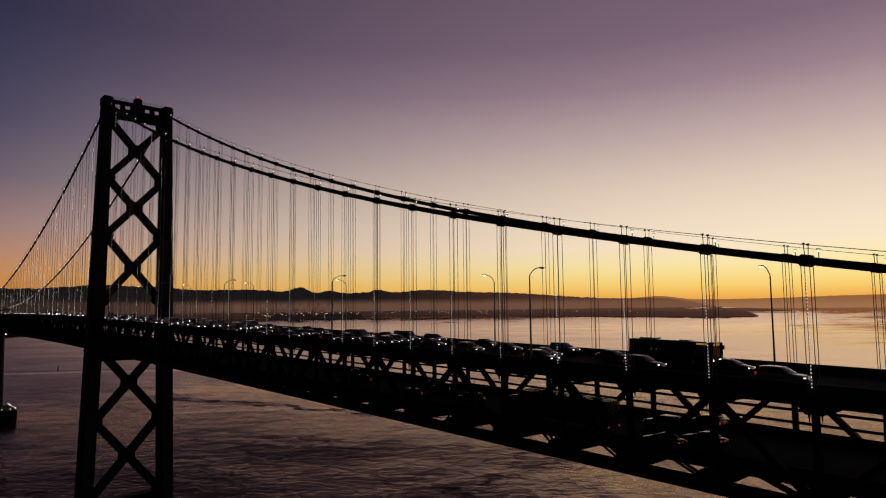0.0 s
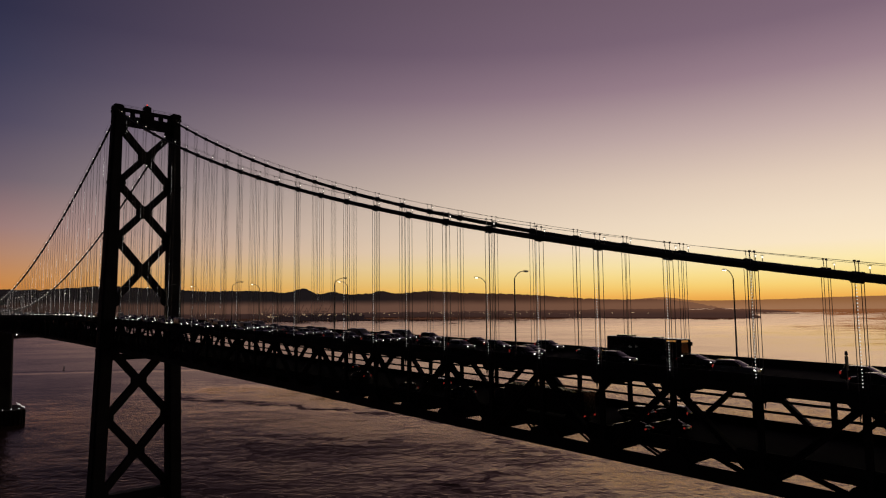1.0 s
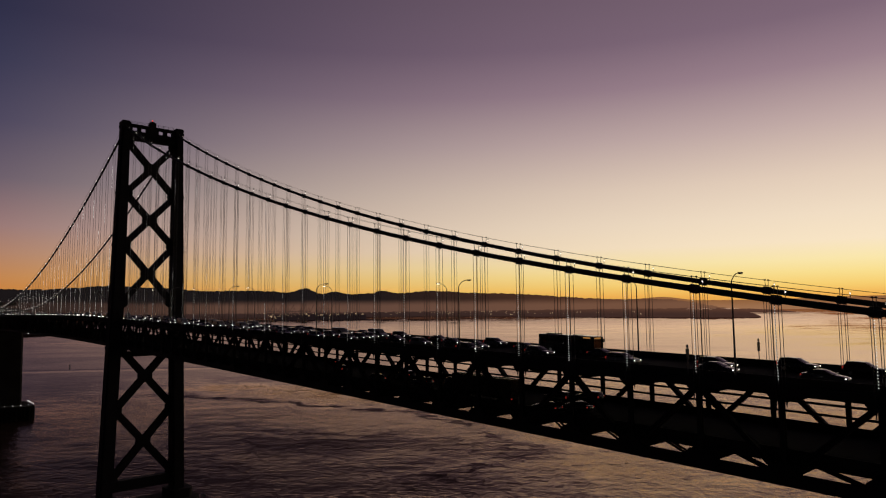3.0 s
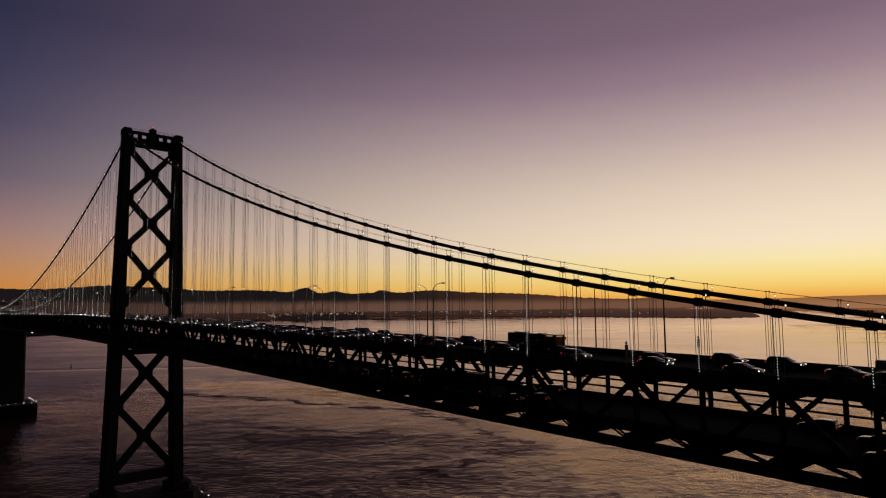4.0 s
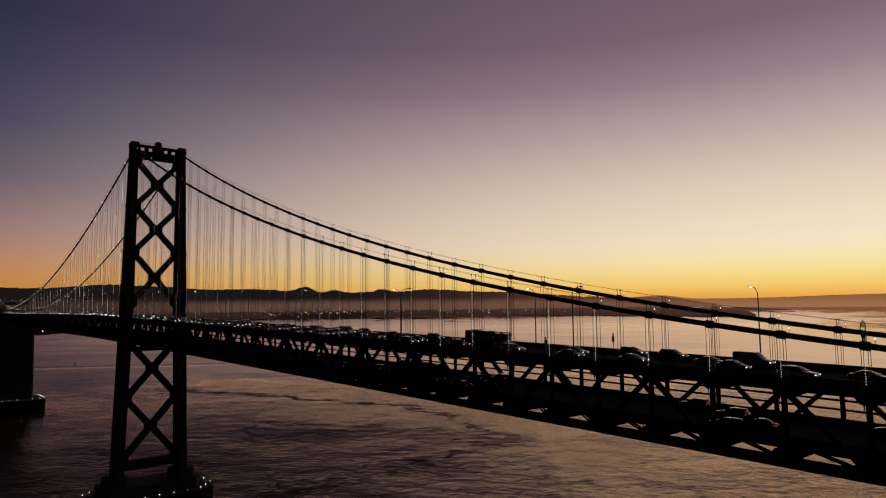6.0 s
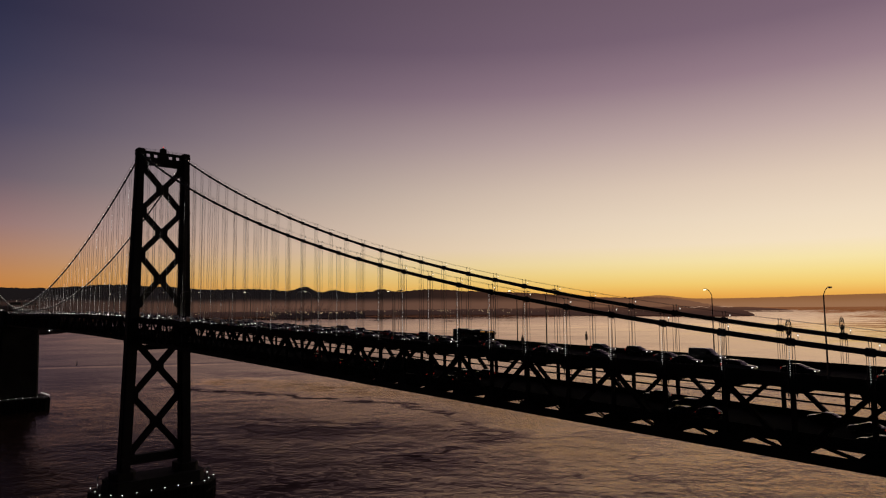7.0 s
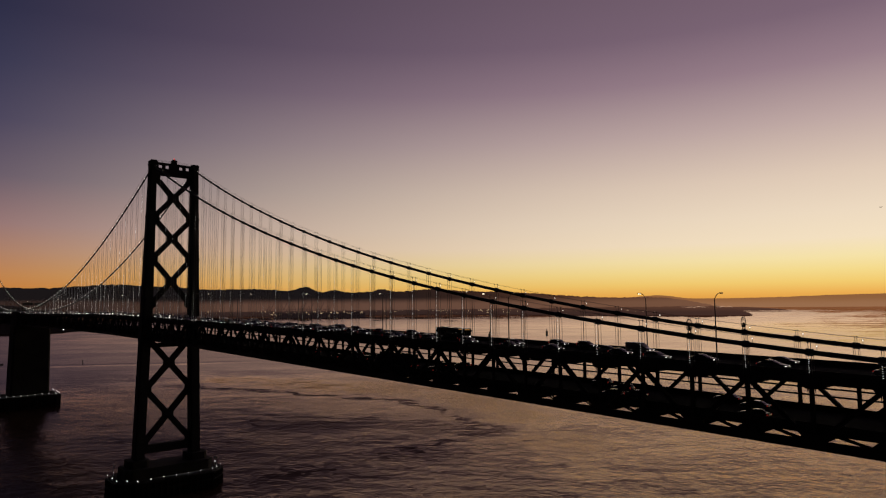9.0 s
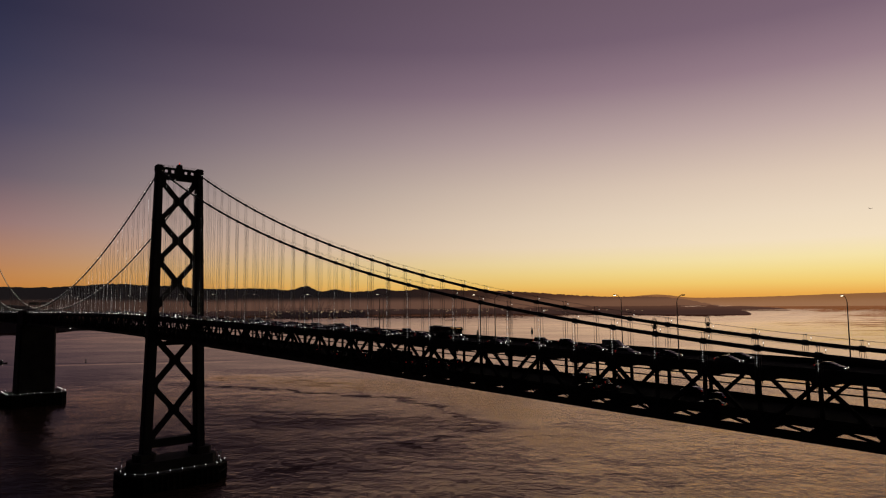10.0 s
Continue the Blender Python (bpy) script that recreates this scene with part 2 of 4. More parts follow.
    k.put(level.inputs[0], mid.outputs[0])
    level.inputs[1].default_value = (1, 1, 0)
    short = k.n("ShaderNodeVectorMath", op="SCALE")
    k.put(short.inputs[0], level.outputs[0])
    k.put(short.inputs["Scale"], k.math("MULTIPLY", calm, k.maprange(open_bay, 0, 1, 0.44, 0.02)))
    both = k.n("ShaderNodeVectorMath", op="ADD")
    k.put(both.inputs[0], lean.outputs[0])
    k.put(both.inputs[1], short.outputs[0])
    # the wind leans the wavelets, whose steep faces look up the channel
    lee = k.n("ShaderNodeCombineXYZ")
    strait = k.math("MULTIPLY", k.maprange(xyz.outputs[0], -250, -800, 0, 0.28, True), k.maprange(xyz.outputs[1], 420, 800, 1, 0, True))   # and swings round towards the strait
    k.put(lee.inputs[0], k.math("SUBTRACT", k.maprange(open_bay, 0, 1, 0.061, 0.068), k.math("MULTIPLY", strait, 0.036)))
    k.put(lee.inputs[1], k.math("ADD", k.maprange(open_bay, 0, 1, 0.033, 0.024), k.math("MULTIPLY", strait, 0.026)))
    blown = k.n("ShaderNodeVectorMath", op="ADD")
    k.put(blown.inputs[0], both.outputs[0])
    k.put(blown.inputs[1], lee.outputs[0])
    tip = k.n("ShaderNodeVectorMath", op="ADD")
    wave = k.n("ShaderNodeBump")
    wave.inputs["Strength"].default_value = 1.0
    wave.inputs["Distance"].default_value = 1.0
    k.put(wave.inputs["Height"], h)
    k.put(tip.inputs[0], wave.outputs[0])
    k.put(tip.inputs[1], blown.outputs[0])
    unit = k.n("ShaderNodeVectorMath", op="NORMALIZE")
    k.put(unit.inputs[0], tip.outputs[0])
    # silty water body under the reflecting surface
    body = k.n("ShaderNodeBsdfDiffuse")
    k.put(body.inputs["Color"], c)
    gloss = k.n("ShaderNodeBsdfGlossy")
    gloss.inputs["Color"].default_value = (1.0, 0.785, 0.66, 1)
    k.put(gloss.inputs["Roughness"], k.maprange(open_bay, 0, 1, 0.105, 0.05))
    k.put(gloss.inputs["Normal"], unit.outputs[0])
    fr = k.n("ShaderNodeFresnel")
    fr.inputs["IOR"].default_value = 1.333
    k.put(fr.inputs["Normal"], unit.outputs[0])
    skin = k.n("ShaderNodeMixShader")
    k.put(skin.inputs[0], k.math("MINIMUM", k.math("MULTIPLY", fr.outputs[0], 1.12), k.maprange(off.outputs["Value"], 1400, 3200, 0.66, 0.84, True)))
    k.put(skin.inputs[1], body.outputs[0])
    k.put(skin.inputs[2], gloss.outputs[0])
    o = k.n("ShaderNodeOutputMaterial")
    k.put(o.inputs[0], skin.outputs[0])
    return m


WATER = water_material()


def painted_haze_material(name, crest, foot, crest2, foot2, low, high, shore_top):
    """Self-lit far land with dawn mist painted in: darker at the crest, paler where it lies."""
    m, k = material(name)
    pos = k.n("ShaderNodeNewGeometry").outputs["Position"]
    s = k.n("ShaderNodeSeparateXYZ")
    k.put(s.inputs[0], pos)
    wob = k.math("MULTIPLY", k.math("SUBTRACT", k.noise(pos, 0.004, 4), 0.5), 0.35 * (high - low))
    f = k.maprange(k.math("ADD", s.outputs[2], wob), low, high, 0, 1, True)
    # emission carries the whole tone, so scene light never shades this land
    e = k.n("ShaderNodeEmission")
    # dawn glow painted in: the tone warms towards +Y
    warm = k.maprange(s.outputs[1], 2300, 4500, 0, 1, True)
    clear = k.maprange(s.outputs[1], 600, 2000, 0, 1, True)             # the painted mist thins out towards the open strait
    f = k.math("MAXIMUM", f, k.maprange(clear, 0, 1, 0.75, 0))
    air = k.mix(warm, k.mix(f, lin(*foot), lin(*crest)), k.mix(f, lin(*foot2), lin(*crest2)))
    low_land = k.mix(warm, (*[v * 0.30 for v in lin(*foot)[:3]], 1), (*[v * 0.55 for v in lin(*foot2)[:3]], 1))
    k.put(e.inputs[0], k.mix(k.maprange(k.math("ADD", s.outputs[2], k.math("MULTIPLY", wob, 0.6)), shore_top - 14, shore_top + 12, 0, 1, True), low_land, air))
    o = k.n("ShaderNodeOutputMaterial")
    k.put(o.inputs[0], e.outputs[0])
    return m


# haze and dawn tone are part of these emissive colours
RIDGE = painted_haze_material("painted_haze_dark_ridge", (27, 23, 24), (100, 72, 60), (96, 61, 44), (124, 86, 64), 96, 150, 56)
RIDGE_FAR = painted_haze_material("painted_haze_far_ridge", (112, 73, 48), (116, 80, 60), (146, 99, 62), (158, 113, 80), 66, 125, 5)
PAINTED_HAZE = painted_haze_material("painted_haze_shore", (58, 41, 37), (50, 36, 34), (100, 66, 50), (80, 53, 44), 34, 70, -50)
QUAY = painted_haze_material("painted_haze_quay", (30, 22, 23), (30, 22, 23), (62, 41, 36), (62, 41, 36), 12, 30, -50)


# ---------------------------------------------------------------- mesh helpers
def bm_box(bm, cx, cy, cz, sx, sy, sz, m=None):
    vs = [bm.verts.new(Vector((cx + sx / 2 * a, cy + sy / 2 * b, cz + sz / 2 * c))) for a in (-1, 1) for b in (-1, 1) for c in (-1, 1)]
    for f in ((0, 1, 3, 2), (4, 6, 7, 5), (0, 4, 5, 1), (2, 3, 7, 6), (0, 2, 6, 4), (1, 5, 7, 3)):
        bm.faces.new([vs[i] for i in f])
    if m:
        for v in vs:
            v.co = m @ v.co
    return vs


def axes(p, q, upv=(0, 0, 1)):
    x = Vector(q) - Vector(p)
    n = x.length
    x.normalize()
    y = Vector(upv).cross(x)
    if y.length < 1e-4:
        y = Vector((0, 1, 0))
    y.normalize()
    return x, y, x.cross(y), n


def frame_between(p, q, upv=(0, 0, 1)):
    """Pose whose x axis runs from p to q, stretched to their distance."""
    x, y, z, n = axes(p, q, upv)
    m = Matrix((x * n, y, z)).transposed().to_4x4()
    m.translation = Vector(p)
    return m


def bm_beam(bm, p, q, w, h, upv=(0, 0, 1)):
    m = frame_between(p, q, upv)
    return bm_box(bm, 0.5, 0, 0, 1, w, h, m)


def bm_tube(bm, p, q, r, n=8, r2=None, caps=True):
    x, y, z, _ = axes(p, q)
    r2 = r if r2 is None else r2
    rings = []
    for c, rr in ((Vector(p), r), (Vector(q), r2)):
        rings.append([bm.verts.new(c + (y * math.cos(2 * math.pi * i / n) + z * math.sin(2 * math.pi * i / n)) * rr) for i in range(n)])
    for i in range(n):
        j = (i + 1) % n
        bm.faces.new((rings[0][i], rings[0][j], rings[1][j], rings[1][i]))
    if caps:
        bm.faces.new(rings[0][::-1])
        bm.faces.new(rings[1])


def bm_sweep(bm, points, r, n=8):
    rings = []
    for i, c in enumerate(points):
        a, b = points[max(i - 1, 0)], points[min(i + 1, len(points) - 1)]
        _, y, z, _ = axes(a, b)
        rings.append([bm.verts.new(Vector(c) + (y * math.cos(2 * math.pi * k / n) + z * math.sin(2 * math.pi * k / n)) * r) for k in range(n)])
    for a, b in zip(rings, rings[1:]):
        for k in range(n):
            j = (k + 1) % n
            bm.faces.new((a[k], a[j], b[j], b[k]))
    bm.faces.new(rings[0][::-1])
    bm.faces.new(rings[-1])


def to_mesh(name, bm, mat, smooth=False):
    bmesh.ops.recalc_face_normals(bm, faces=bm.faces)
    me = bpy.data.meshes.new(name)
    bm.to_mesh(me)
    bm.free()
    me.materials.append(mat)
    if smooth:
        for p in me.polygons:
            p.use_smooth = True
    return me


def part(name, bm, mat, parent=None, label="", smooth=False):
    ob = new(name, to_mesh(name, bm, mat, smooth))
    if parent:
        ob.parent = parent
    if label:
        tagged(ob, label)
    return ob


def piece(name, mesh, m, parent, label=""):
    """One more object on a mesh that others share."""
    ob = new(name, mesh)
    ob.parent = parent
    ob.matrix_basis = m
    if label:
        tagged(ob, label)
    return ob


def thing(name, label, category, group="", at=None, kind=""):
    ob = new(name)
    ob.empty_display_size = 0.5
    if at is not None:
        ob.matrix_basis = at
    return tagged(ob, label, category, group, kind)


def beam_mesh(name, w, h, flange, mat):
    """H section of unit length along x: two flanges and a web."""
    bm = bmesh.new()
    bm_box(bm, 0.5, -w / 2 + flange / 2, 0, 1, flange, h)
    bm_box(bm, 0.5, w / 2 - flange / 2, 0, 1, flange, h)
    bm_box(bm, 0.5, 0, 0, 1, w - 2 * flange, h * 0.45)
    return to_mesh(name, bm, mat)


# ---------------------------------------------------------------- the bridge's lines
PANEL = 9.144
X0 = -5.14                              # first panel point beside the tower
HALF = 10.06                            # cables and trusses to either side of the axis
LO, HI = -64, 47                        # panel points at the ends of what is built
ANCHOR_X = -354.0
TOWER_TOP = 160.0


def px(k):
    return X0 + PANEL * k


def zb(x):
    """Underside of the bottom chord."""
    if x > 0:
        return 71.75 - 0.0198 * x
    s = min(-x, 130.0)
    return 71.75 + 0.0198 * s * (1 - s / 260)


def cable_z(x):
    if x >= 0:
        u = x / 352
        return 157.59 - 153.77 * u + 72.86 * u * u
    if x >= ANCHOR_X:
        s = -x
        return 157.3 - 0.4119 * s + 0.0006 * s * s
    s = ANCHOR_X - x
    return 86.7 - 0.045 * s + 0.00061 * s * s


# ---------------------------------------------------------------- water and far land
CENTRE = Vector((300.0, -95.0, 0.0))


def water_z(r):
    return 70 * max(0.0, (min(r, 4760) - 2800) / 2100) ** 2


bm = bmesh.new()
rings = [0, 60, 130, 220, 340, 500, 720, 1000, 1400, 1900, 2400, 2800, 3100, 3250, 3400, 3550, 3700, 3850, 4000, 4150, 4300, 4450, 4600, 4750, 4900, 5200, 5600, 6100]
SEG = 96
prev = [bm.verts.new(CENTRE)]
for r in rings[1:]:
    cur = [bm.verts.new(CENTRE + Vector((r * math.cos(2 * math.pi * i / SEG), r * math.sin(2 * math.pi * i / SEG), water_z(r)))) for i in range(SEG)]
    for i in range(SEG):
        j = (i + 1) % SEG
        if len(prev) == 1:
            bm.faces.new((prev[0], cur[i], cur[j]))
        else:
            bm.faces.new((prev[i], cur[i], cur[j], prev[j]))
    prev = cur
tagged(part("water", bm, WATER, smooth=True), "dark rippled bay water reflecting the dawn sky", "water", kind="structure")


def polar(yaw, r, z):
    a = radians(yaw)
    return Vector((CENTRE.x - r * math.sin(a), CENTRE.y + r * math.cos(a), z))


def ridge(name, label, mat, yaw0, yaw1, r, height, steps, depth, foot):
    """A range of hills as an arc: foot, slope, broken crest and back."""
    bm = bmesh.new()
    rows = []
    for i in range(steps + 1):
        yaw = yaw0 + (yaw1 - yaw0) * i / steps
        h = height(yaw)
        base = water_z(r - depth)
        col = [polar(yaw, r - depth, base - 4), polar(yaw, r - depth, base + foot)]
        for f, g in ((0.3, 0.30), (0.55, 0.55), (0.8, 0.86), (1.0, 1.0)):
            w = 14 * noise.noise(Vector((yaw * 1.7, f * 5, 3.3)))
            col.append(polar(yaw, r - depth + depth * f, base + foot + (h - base - foot) * g + w * g * (1 - g) * 3))
        col.append(polar(yaw, r + 260, base))
        rows.append([bm.verts.new(c) for c in col])
    for a, b in zip(rows, rows[1:]):
        for i in range(len(a) - 1):
            bm.faces.new((a[i], b[i], b[i + 1], a[i + 1]))
    return tagged(part(name, bm, mat, smooth=True), label, "hills", kind="structure")


def ease(f):
    f = max(0.0, min(1.0, f))
    return f * f * (3 - 2 * f)


def bump(y, c, w):
    return math.exp(-((y - c) / w) ** 2)


def left_height(y):
    h = 131.7 + 52.5 * ease((y - 33) / 12) + 44 * ease((y - 60) / 16) + 15 * bump(y, 75.3, 2.6) - 11 * bump(y, 81, 3) + 20 * bump(y, 64.2, 3.2)
    h += 38 * bump(y, 60.55, 0.9) + 19 * bump(y, 58.0, 0.8) + 24 * bump(y, 54.0, 0.8) + 21 * bump(y, 49.6, 2.6) + 5 * bump(y, 55.6, 0.7) + 9 * bump(y, 71.3, 1.2)
    h -= (h - 12) * ease((31 - y) / 10)
    fade = ease((y - 22) / 6)
    return h + fade * (4 * noise.noise(Vector((y * 1.4, 0, 0))) + 4.5 * noise.noise(Vector((y * 3.1, 5, 0)))) + 4 * noise.noise(Vector((y * 7, 9, 0))) + 3 * noise.noise(Vector((y * 19, 4, 0)))


def right_height(y):
    h = 120 + 26 * bump(y, 30.4, 1.8) + 19 * bump(y, 36, 4) + 19 * bump(y, 14, 6.5)
    return h + 3 * noise.noise(Vector((y * 0.7, 3, 0))) + 2 * noise.noise(Vector((y * 3.5, 8, 0)))


# both ranges glow by themselves, with haze painted up their slopes
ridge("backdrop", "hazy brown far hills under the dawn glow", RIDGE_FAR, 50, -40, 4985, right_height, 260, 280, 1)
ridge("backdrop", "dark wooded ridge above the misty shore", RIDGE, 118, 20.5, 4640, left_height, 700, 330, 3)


def coast(yaw):
    """How far off the waterline of the low shore lies."""
    return 3905 + 330 * ease((yaw - 24) / 30) + 18 * noise.noise(Vector((yaw * 0.9, 2, 1)))


def shore(name, label, yaw0, yaw1, near, far, steps, top=3.0, mat=PAINTED_HAZE, tip=2.5):
    """Low flat land: a strip with an uneven waterline that runs out in a low point."""
    bm = bmesh.new()
    rows = []
    for i in range(steps + 1):
        yaw = yaw0 + (yaw1 - yaw0) * i / steps
        taper = min(1.0, 3.5 * i / steps, (yaw - yaw1) / tip) ** 0.7
        a = near(yaw) if callable(near) else near + 22 * noise.noise(Vector((yaw * 0.9, 2, 1)))
        back = a + 8 + (far - a - 8) * taper
        za, zf = water_z(a), water_z(back)
        rows.append([bm.verts.new(polar(yaw, a, za - 1)), bm.verts.new(polar(yaw, a + 4, za + top * (0.2 + 0.5 * taper + 0.3 * noise.noise(Vector((yaw * 6, 1, 7))) * taper))),
                     bm.verts.new(polar(yaw, back, zf + top * (0.15 + 0.85 * taper) * (1 + 0.22 * noise.noise(Vector((yaw * 2.3, 4, 2))) + 0.12 * noise.noise(Vector((yaw * 9, 7, 2)))))), bm.verts.new(polar(yaw, back + 5, zf - 1))])
    for a, b in zip(rows, rows[1:]):
        for i in range(3):
            bm.faces.new((a[i], b[i], b[i + 1], a[i + 1]))
    return tagged(part(name, bm, mat), label, "shore", kind="structure")


# low land glows too, in a painted haze tone
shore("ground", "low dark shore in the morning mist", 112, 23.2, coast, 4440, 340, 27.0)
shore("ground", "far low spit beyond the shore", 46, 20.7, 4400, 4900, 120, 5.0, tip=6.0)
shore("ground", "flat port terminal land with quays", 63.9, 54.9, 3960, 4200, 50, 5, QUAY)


def island():
    """Wooded headland beyond the anchorage."""
    bm = bmesh.new()
    rows = []
    n = 90
    for i in range(n + 1):
        yaw = 76.6 + 36 * i / n
        top = 95 * ease((yaw - 76.8) / 5) + 45 * ease((yaw - 80) / 8) + 5 * noise.noise(Vector((yaw * 0.8, 2, 8))) + 3 * noise.noise(Vector((yaw * 4, 6, 8)))
        top = max(top, 0.6)
        wide = 60 + 330 * ease((yaw - 76.6) / 8)
        col = [polar(yaw, 2900 - 0.1 * wide, -2)]
        for f, g in ((0.0, 0.06), (0.25, 0.5), (0.5, 0.88), (0.75, 1.0), (1.0, 0.6)):
            lump = 5 * g * noise.noise(Vector((yaw * 5, f * 7, 2)))
            col.append(polar(yaw, 2900 + wide * f, top * g + lump))
        col.append(polar(yaw, 2900 + wide * 1.15, -2))
        rows.append([bm.verts.new(c) for c in col])
    for a, b in zip(rows, rows[1:]):
        for i in range(len(a) - 1):
            bm.faces.new((a[i], b[i], b[i + 1], a[i + 1]))
    return tagged(part("ground", bm, LAND, smooth=True), "dark wooded island shore beyond the anchorage", "island", kind="structure")


island()


def inlet(yaw0, yaw1, r0, r1, width, steps=40):
    """Thin lens of still water lying in the low shore."""
    bm = bmesh.new()
    rows = []
    for i in range(steps + 1):
        f = i / steps
        yaw = yaw0 + (yaw1 - yaw0) * f
        a = coast(yaw)
        low = water_z(a) + 27 * (0.7 + 0.3 * noise.noise(Vector((yaw * 6, 1, 7))))
        high = water_z(4440) + 27 * (1 + 0.22 * noise.noise(Vector((yaw * 2.3, 4, 2))) + 0.12 * noise.noise(Vector((yaw * 9, 7, 2))))
        mid = r0 + (r1 - r0) * min(1.0, f * 1.6) + 12 * noise.noise(Vector((yaw * 1.3, 6, 6)))
        half = 0.5 * width * math.sin(math.pi * f) ** 0.8 * (0.7 + 0.6 * noise.noise(Vector((yaw * 3, 8, 1)))) + 0.5
        rows.append([bm.verts.new(polar(yaw, r, low + (high - low) * (r - a - 4) / (4436 - a) + 3.5)) for r in (mid - half, mid + half)])
    for a, b in zip(rows, rows[1:]):
        bm.faces.new((a[0], b[0], b[1], a[1]))
    return tagged(part("water", bm, WATER), "narrow bright tidal inlet in the low shore", "water", kind="structure")


inlet(28.6, 26.4, 4290, 4300, 60)
inlet(26.0, 24.6, 4300, 4310, 50)

# stacked containers and sheds on the terminal, far too many to tell apart
bm = bmesh.new()
stack = random.Random(8)
for i in range(420):
    yaw = 55.6 + 7.2 * stack.random()
    r = stack.uniform(3985, 4190)
    w, d, h = stack.choice(((14, 10, 8), (24, 12, 11), (40, 14, 14), (12, 8, 16)))
    c = polar(yaw, r, water_z(r))
    bm_box(bm, 0, 0, 0, w, d, h * stack.uniform(0.7, 1.7), Matrix.Translation(c + Vector((0, 0, 5 + h / 2))) @ pose(0, 0, 0, 0, 0, yaw + stack.uniform(-20, 20)))
# stacks glow faintly: their hazed tone is emission, not lamplight
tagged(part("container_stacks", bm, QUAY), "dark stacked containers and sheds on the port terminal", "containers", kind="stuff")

# lamps of the port and of the town along the shore, too many and too small to count
bm = bmesh.new()
rnd = random.Random(5)
for i in range(270):
    port = i < 85
    yaw = rnd.uniform(55.6, 63.4) if port else rnd.uniform(31, 100)
    if not port and rnd.random() < 0.35:
        yaw = rnd.gauss(46, 4)
    r = rnd.uniform(3975, 4060) if port else coast(yaw) + rnd.uniform(-10, 50)
    s = rnd.uniform(1.5, 3.4) if port else rnd.uniform(1.5, 3.0)
    c = polar(yaw, r, water_z(r) + (rnd.uniform(9, 36) if port else rnd.uniform(12, 30)))
    bm_box(bm, c.x, c.y, c.z, s, s, s)
tagged(part("shore_lamps", bm, SHORELIGHT), "scattered warm lamps along the far port and shore", "lamps", kind="stuff")


def port_crane(yaw, r, turn, boom):
    base = polar(yaw, r, water_z(r) + 2)
    # cranes take the shore's emissive colour, haze painted in
    c = thing("port_crane", "tall dark container crane with a raised boom", "crane", "port cranes", Matrix.Translation(base) @ pose(0, 0, 0, 0, 0, turn) @ Matrix.Scale(1.1, 4))
    for sx in (-9, 9):
        for sy in (-8, 8):
            bm = bmesh.new()
            bm_beam(bm, (sx, sy, 0), (sx * 0.9, sy, 40), 1.7, 1.7)
            part("leg", bm, PAINTED_HAZE, c)
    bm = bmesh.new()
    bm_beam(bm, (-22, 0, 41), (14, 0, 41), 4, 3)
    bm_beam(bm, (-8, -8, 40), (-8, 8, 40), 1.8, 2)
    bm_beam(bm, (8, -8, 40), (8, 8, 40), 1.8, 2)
    part("girder", bm, PAINTED_HAZE, c)
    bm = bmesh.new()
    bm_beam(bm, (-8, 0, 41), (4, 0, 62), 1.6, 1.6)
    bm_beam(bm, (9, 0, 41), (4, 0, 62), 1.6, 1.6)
    part("apex_frame", bm, PAINTED_HAZE, c)
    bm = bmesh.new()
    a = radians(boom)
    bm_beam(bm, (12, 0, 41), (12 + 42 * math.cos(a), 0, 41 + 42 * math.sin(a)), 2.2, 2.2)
    part("boom", bm, PAINTED_HAZE, c)


for yaw, turn, boom in ((63.6, 40, 62), (63.0, 60, 55), (62.5, 35, 65), (62.0, 75, 58), (61.5, 50, 10), (60.9, 20, 60), (60.3, 45, 62), (59.4, 30, 64), (58.7, 55, 60)):
    port_crane(yaw, 4060, turn, boom)


# ---------------------------------------------------------------- tower
def leg_section(z):
    """Inner and outer face across the bridge, and half depth along it, at height z."""
    f = (TOWER_TOP - z) / (TOWER_TOP - 13)
    inn = 8.65 + 0.2 * f + 2.2 * max(0.0, f - 0.45) / 0.55
    out = 11.75 + 3.7 * f
    return inn, out, 2.2 + 0.9 * f


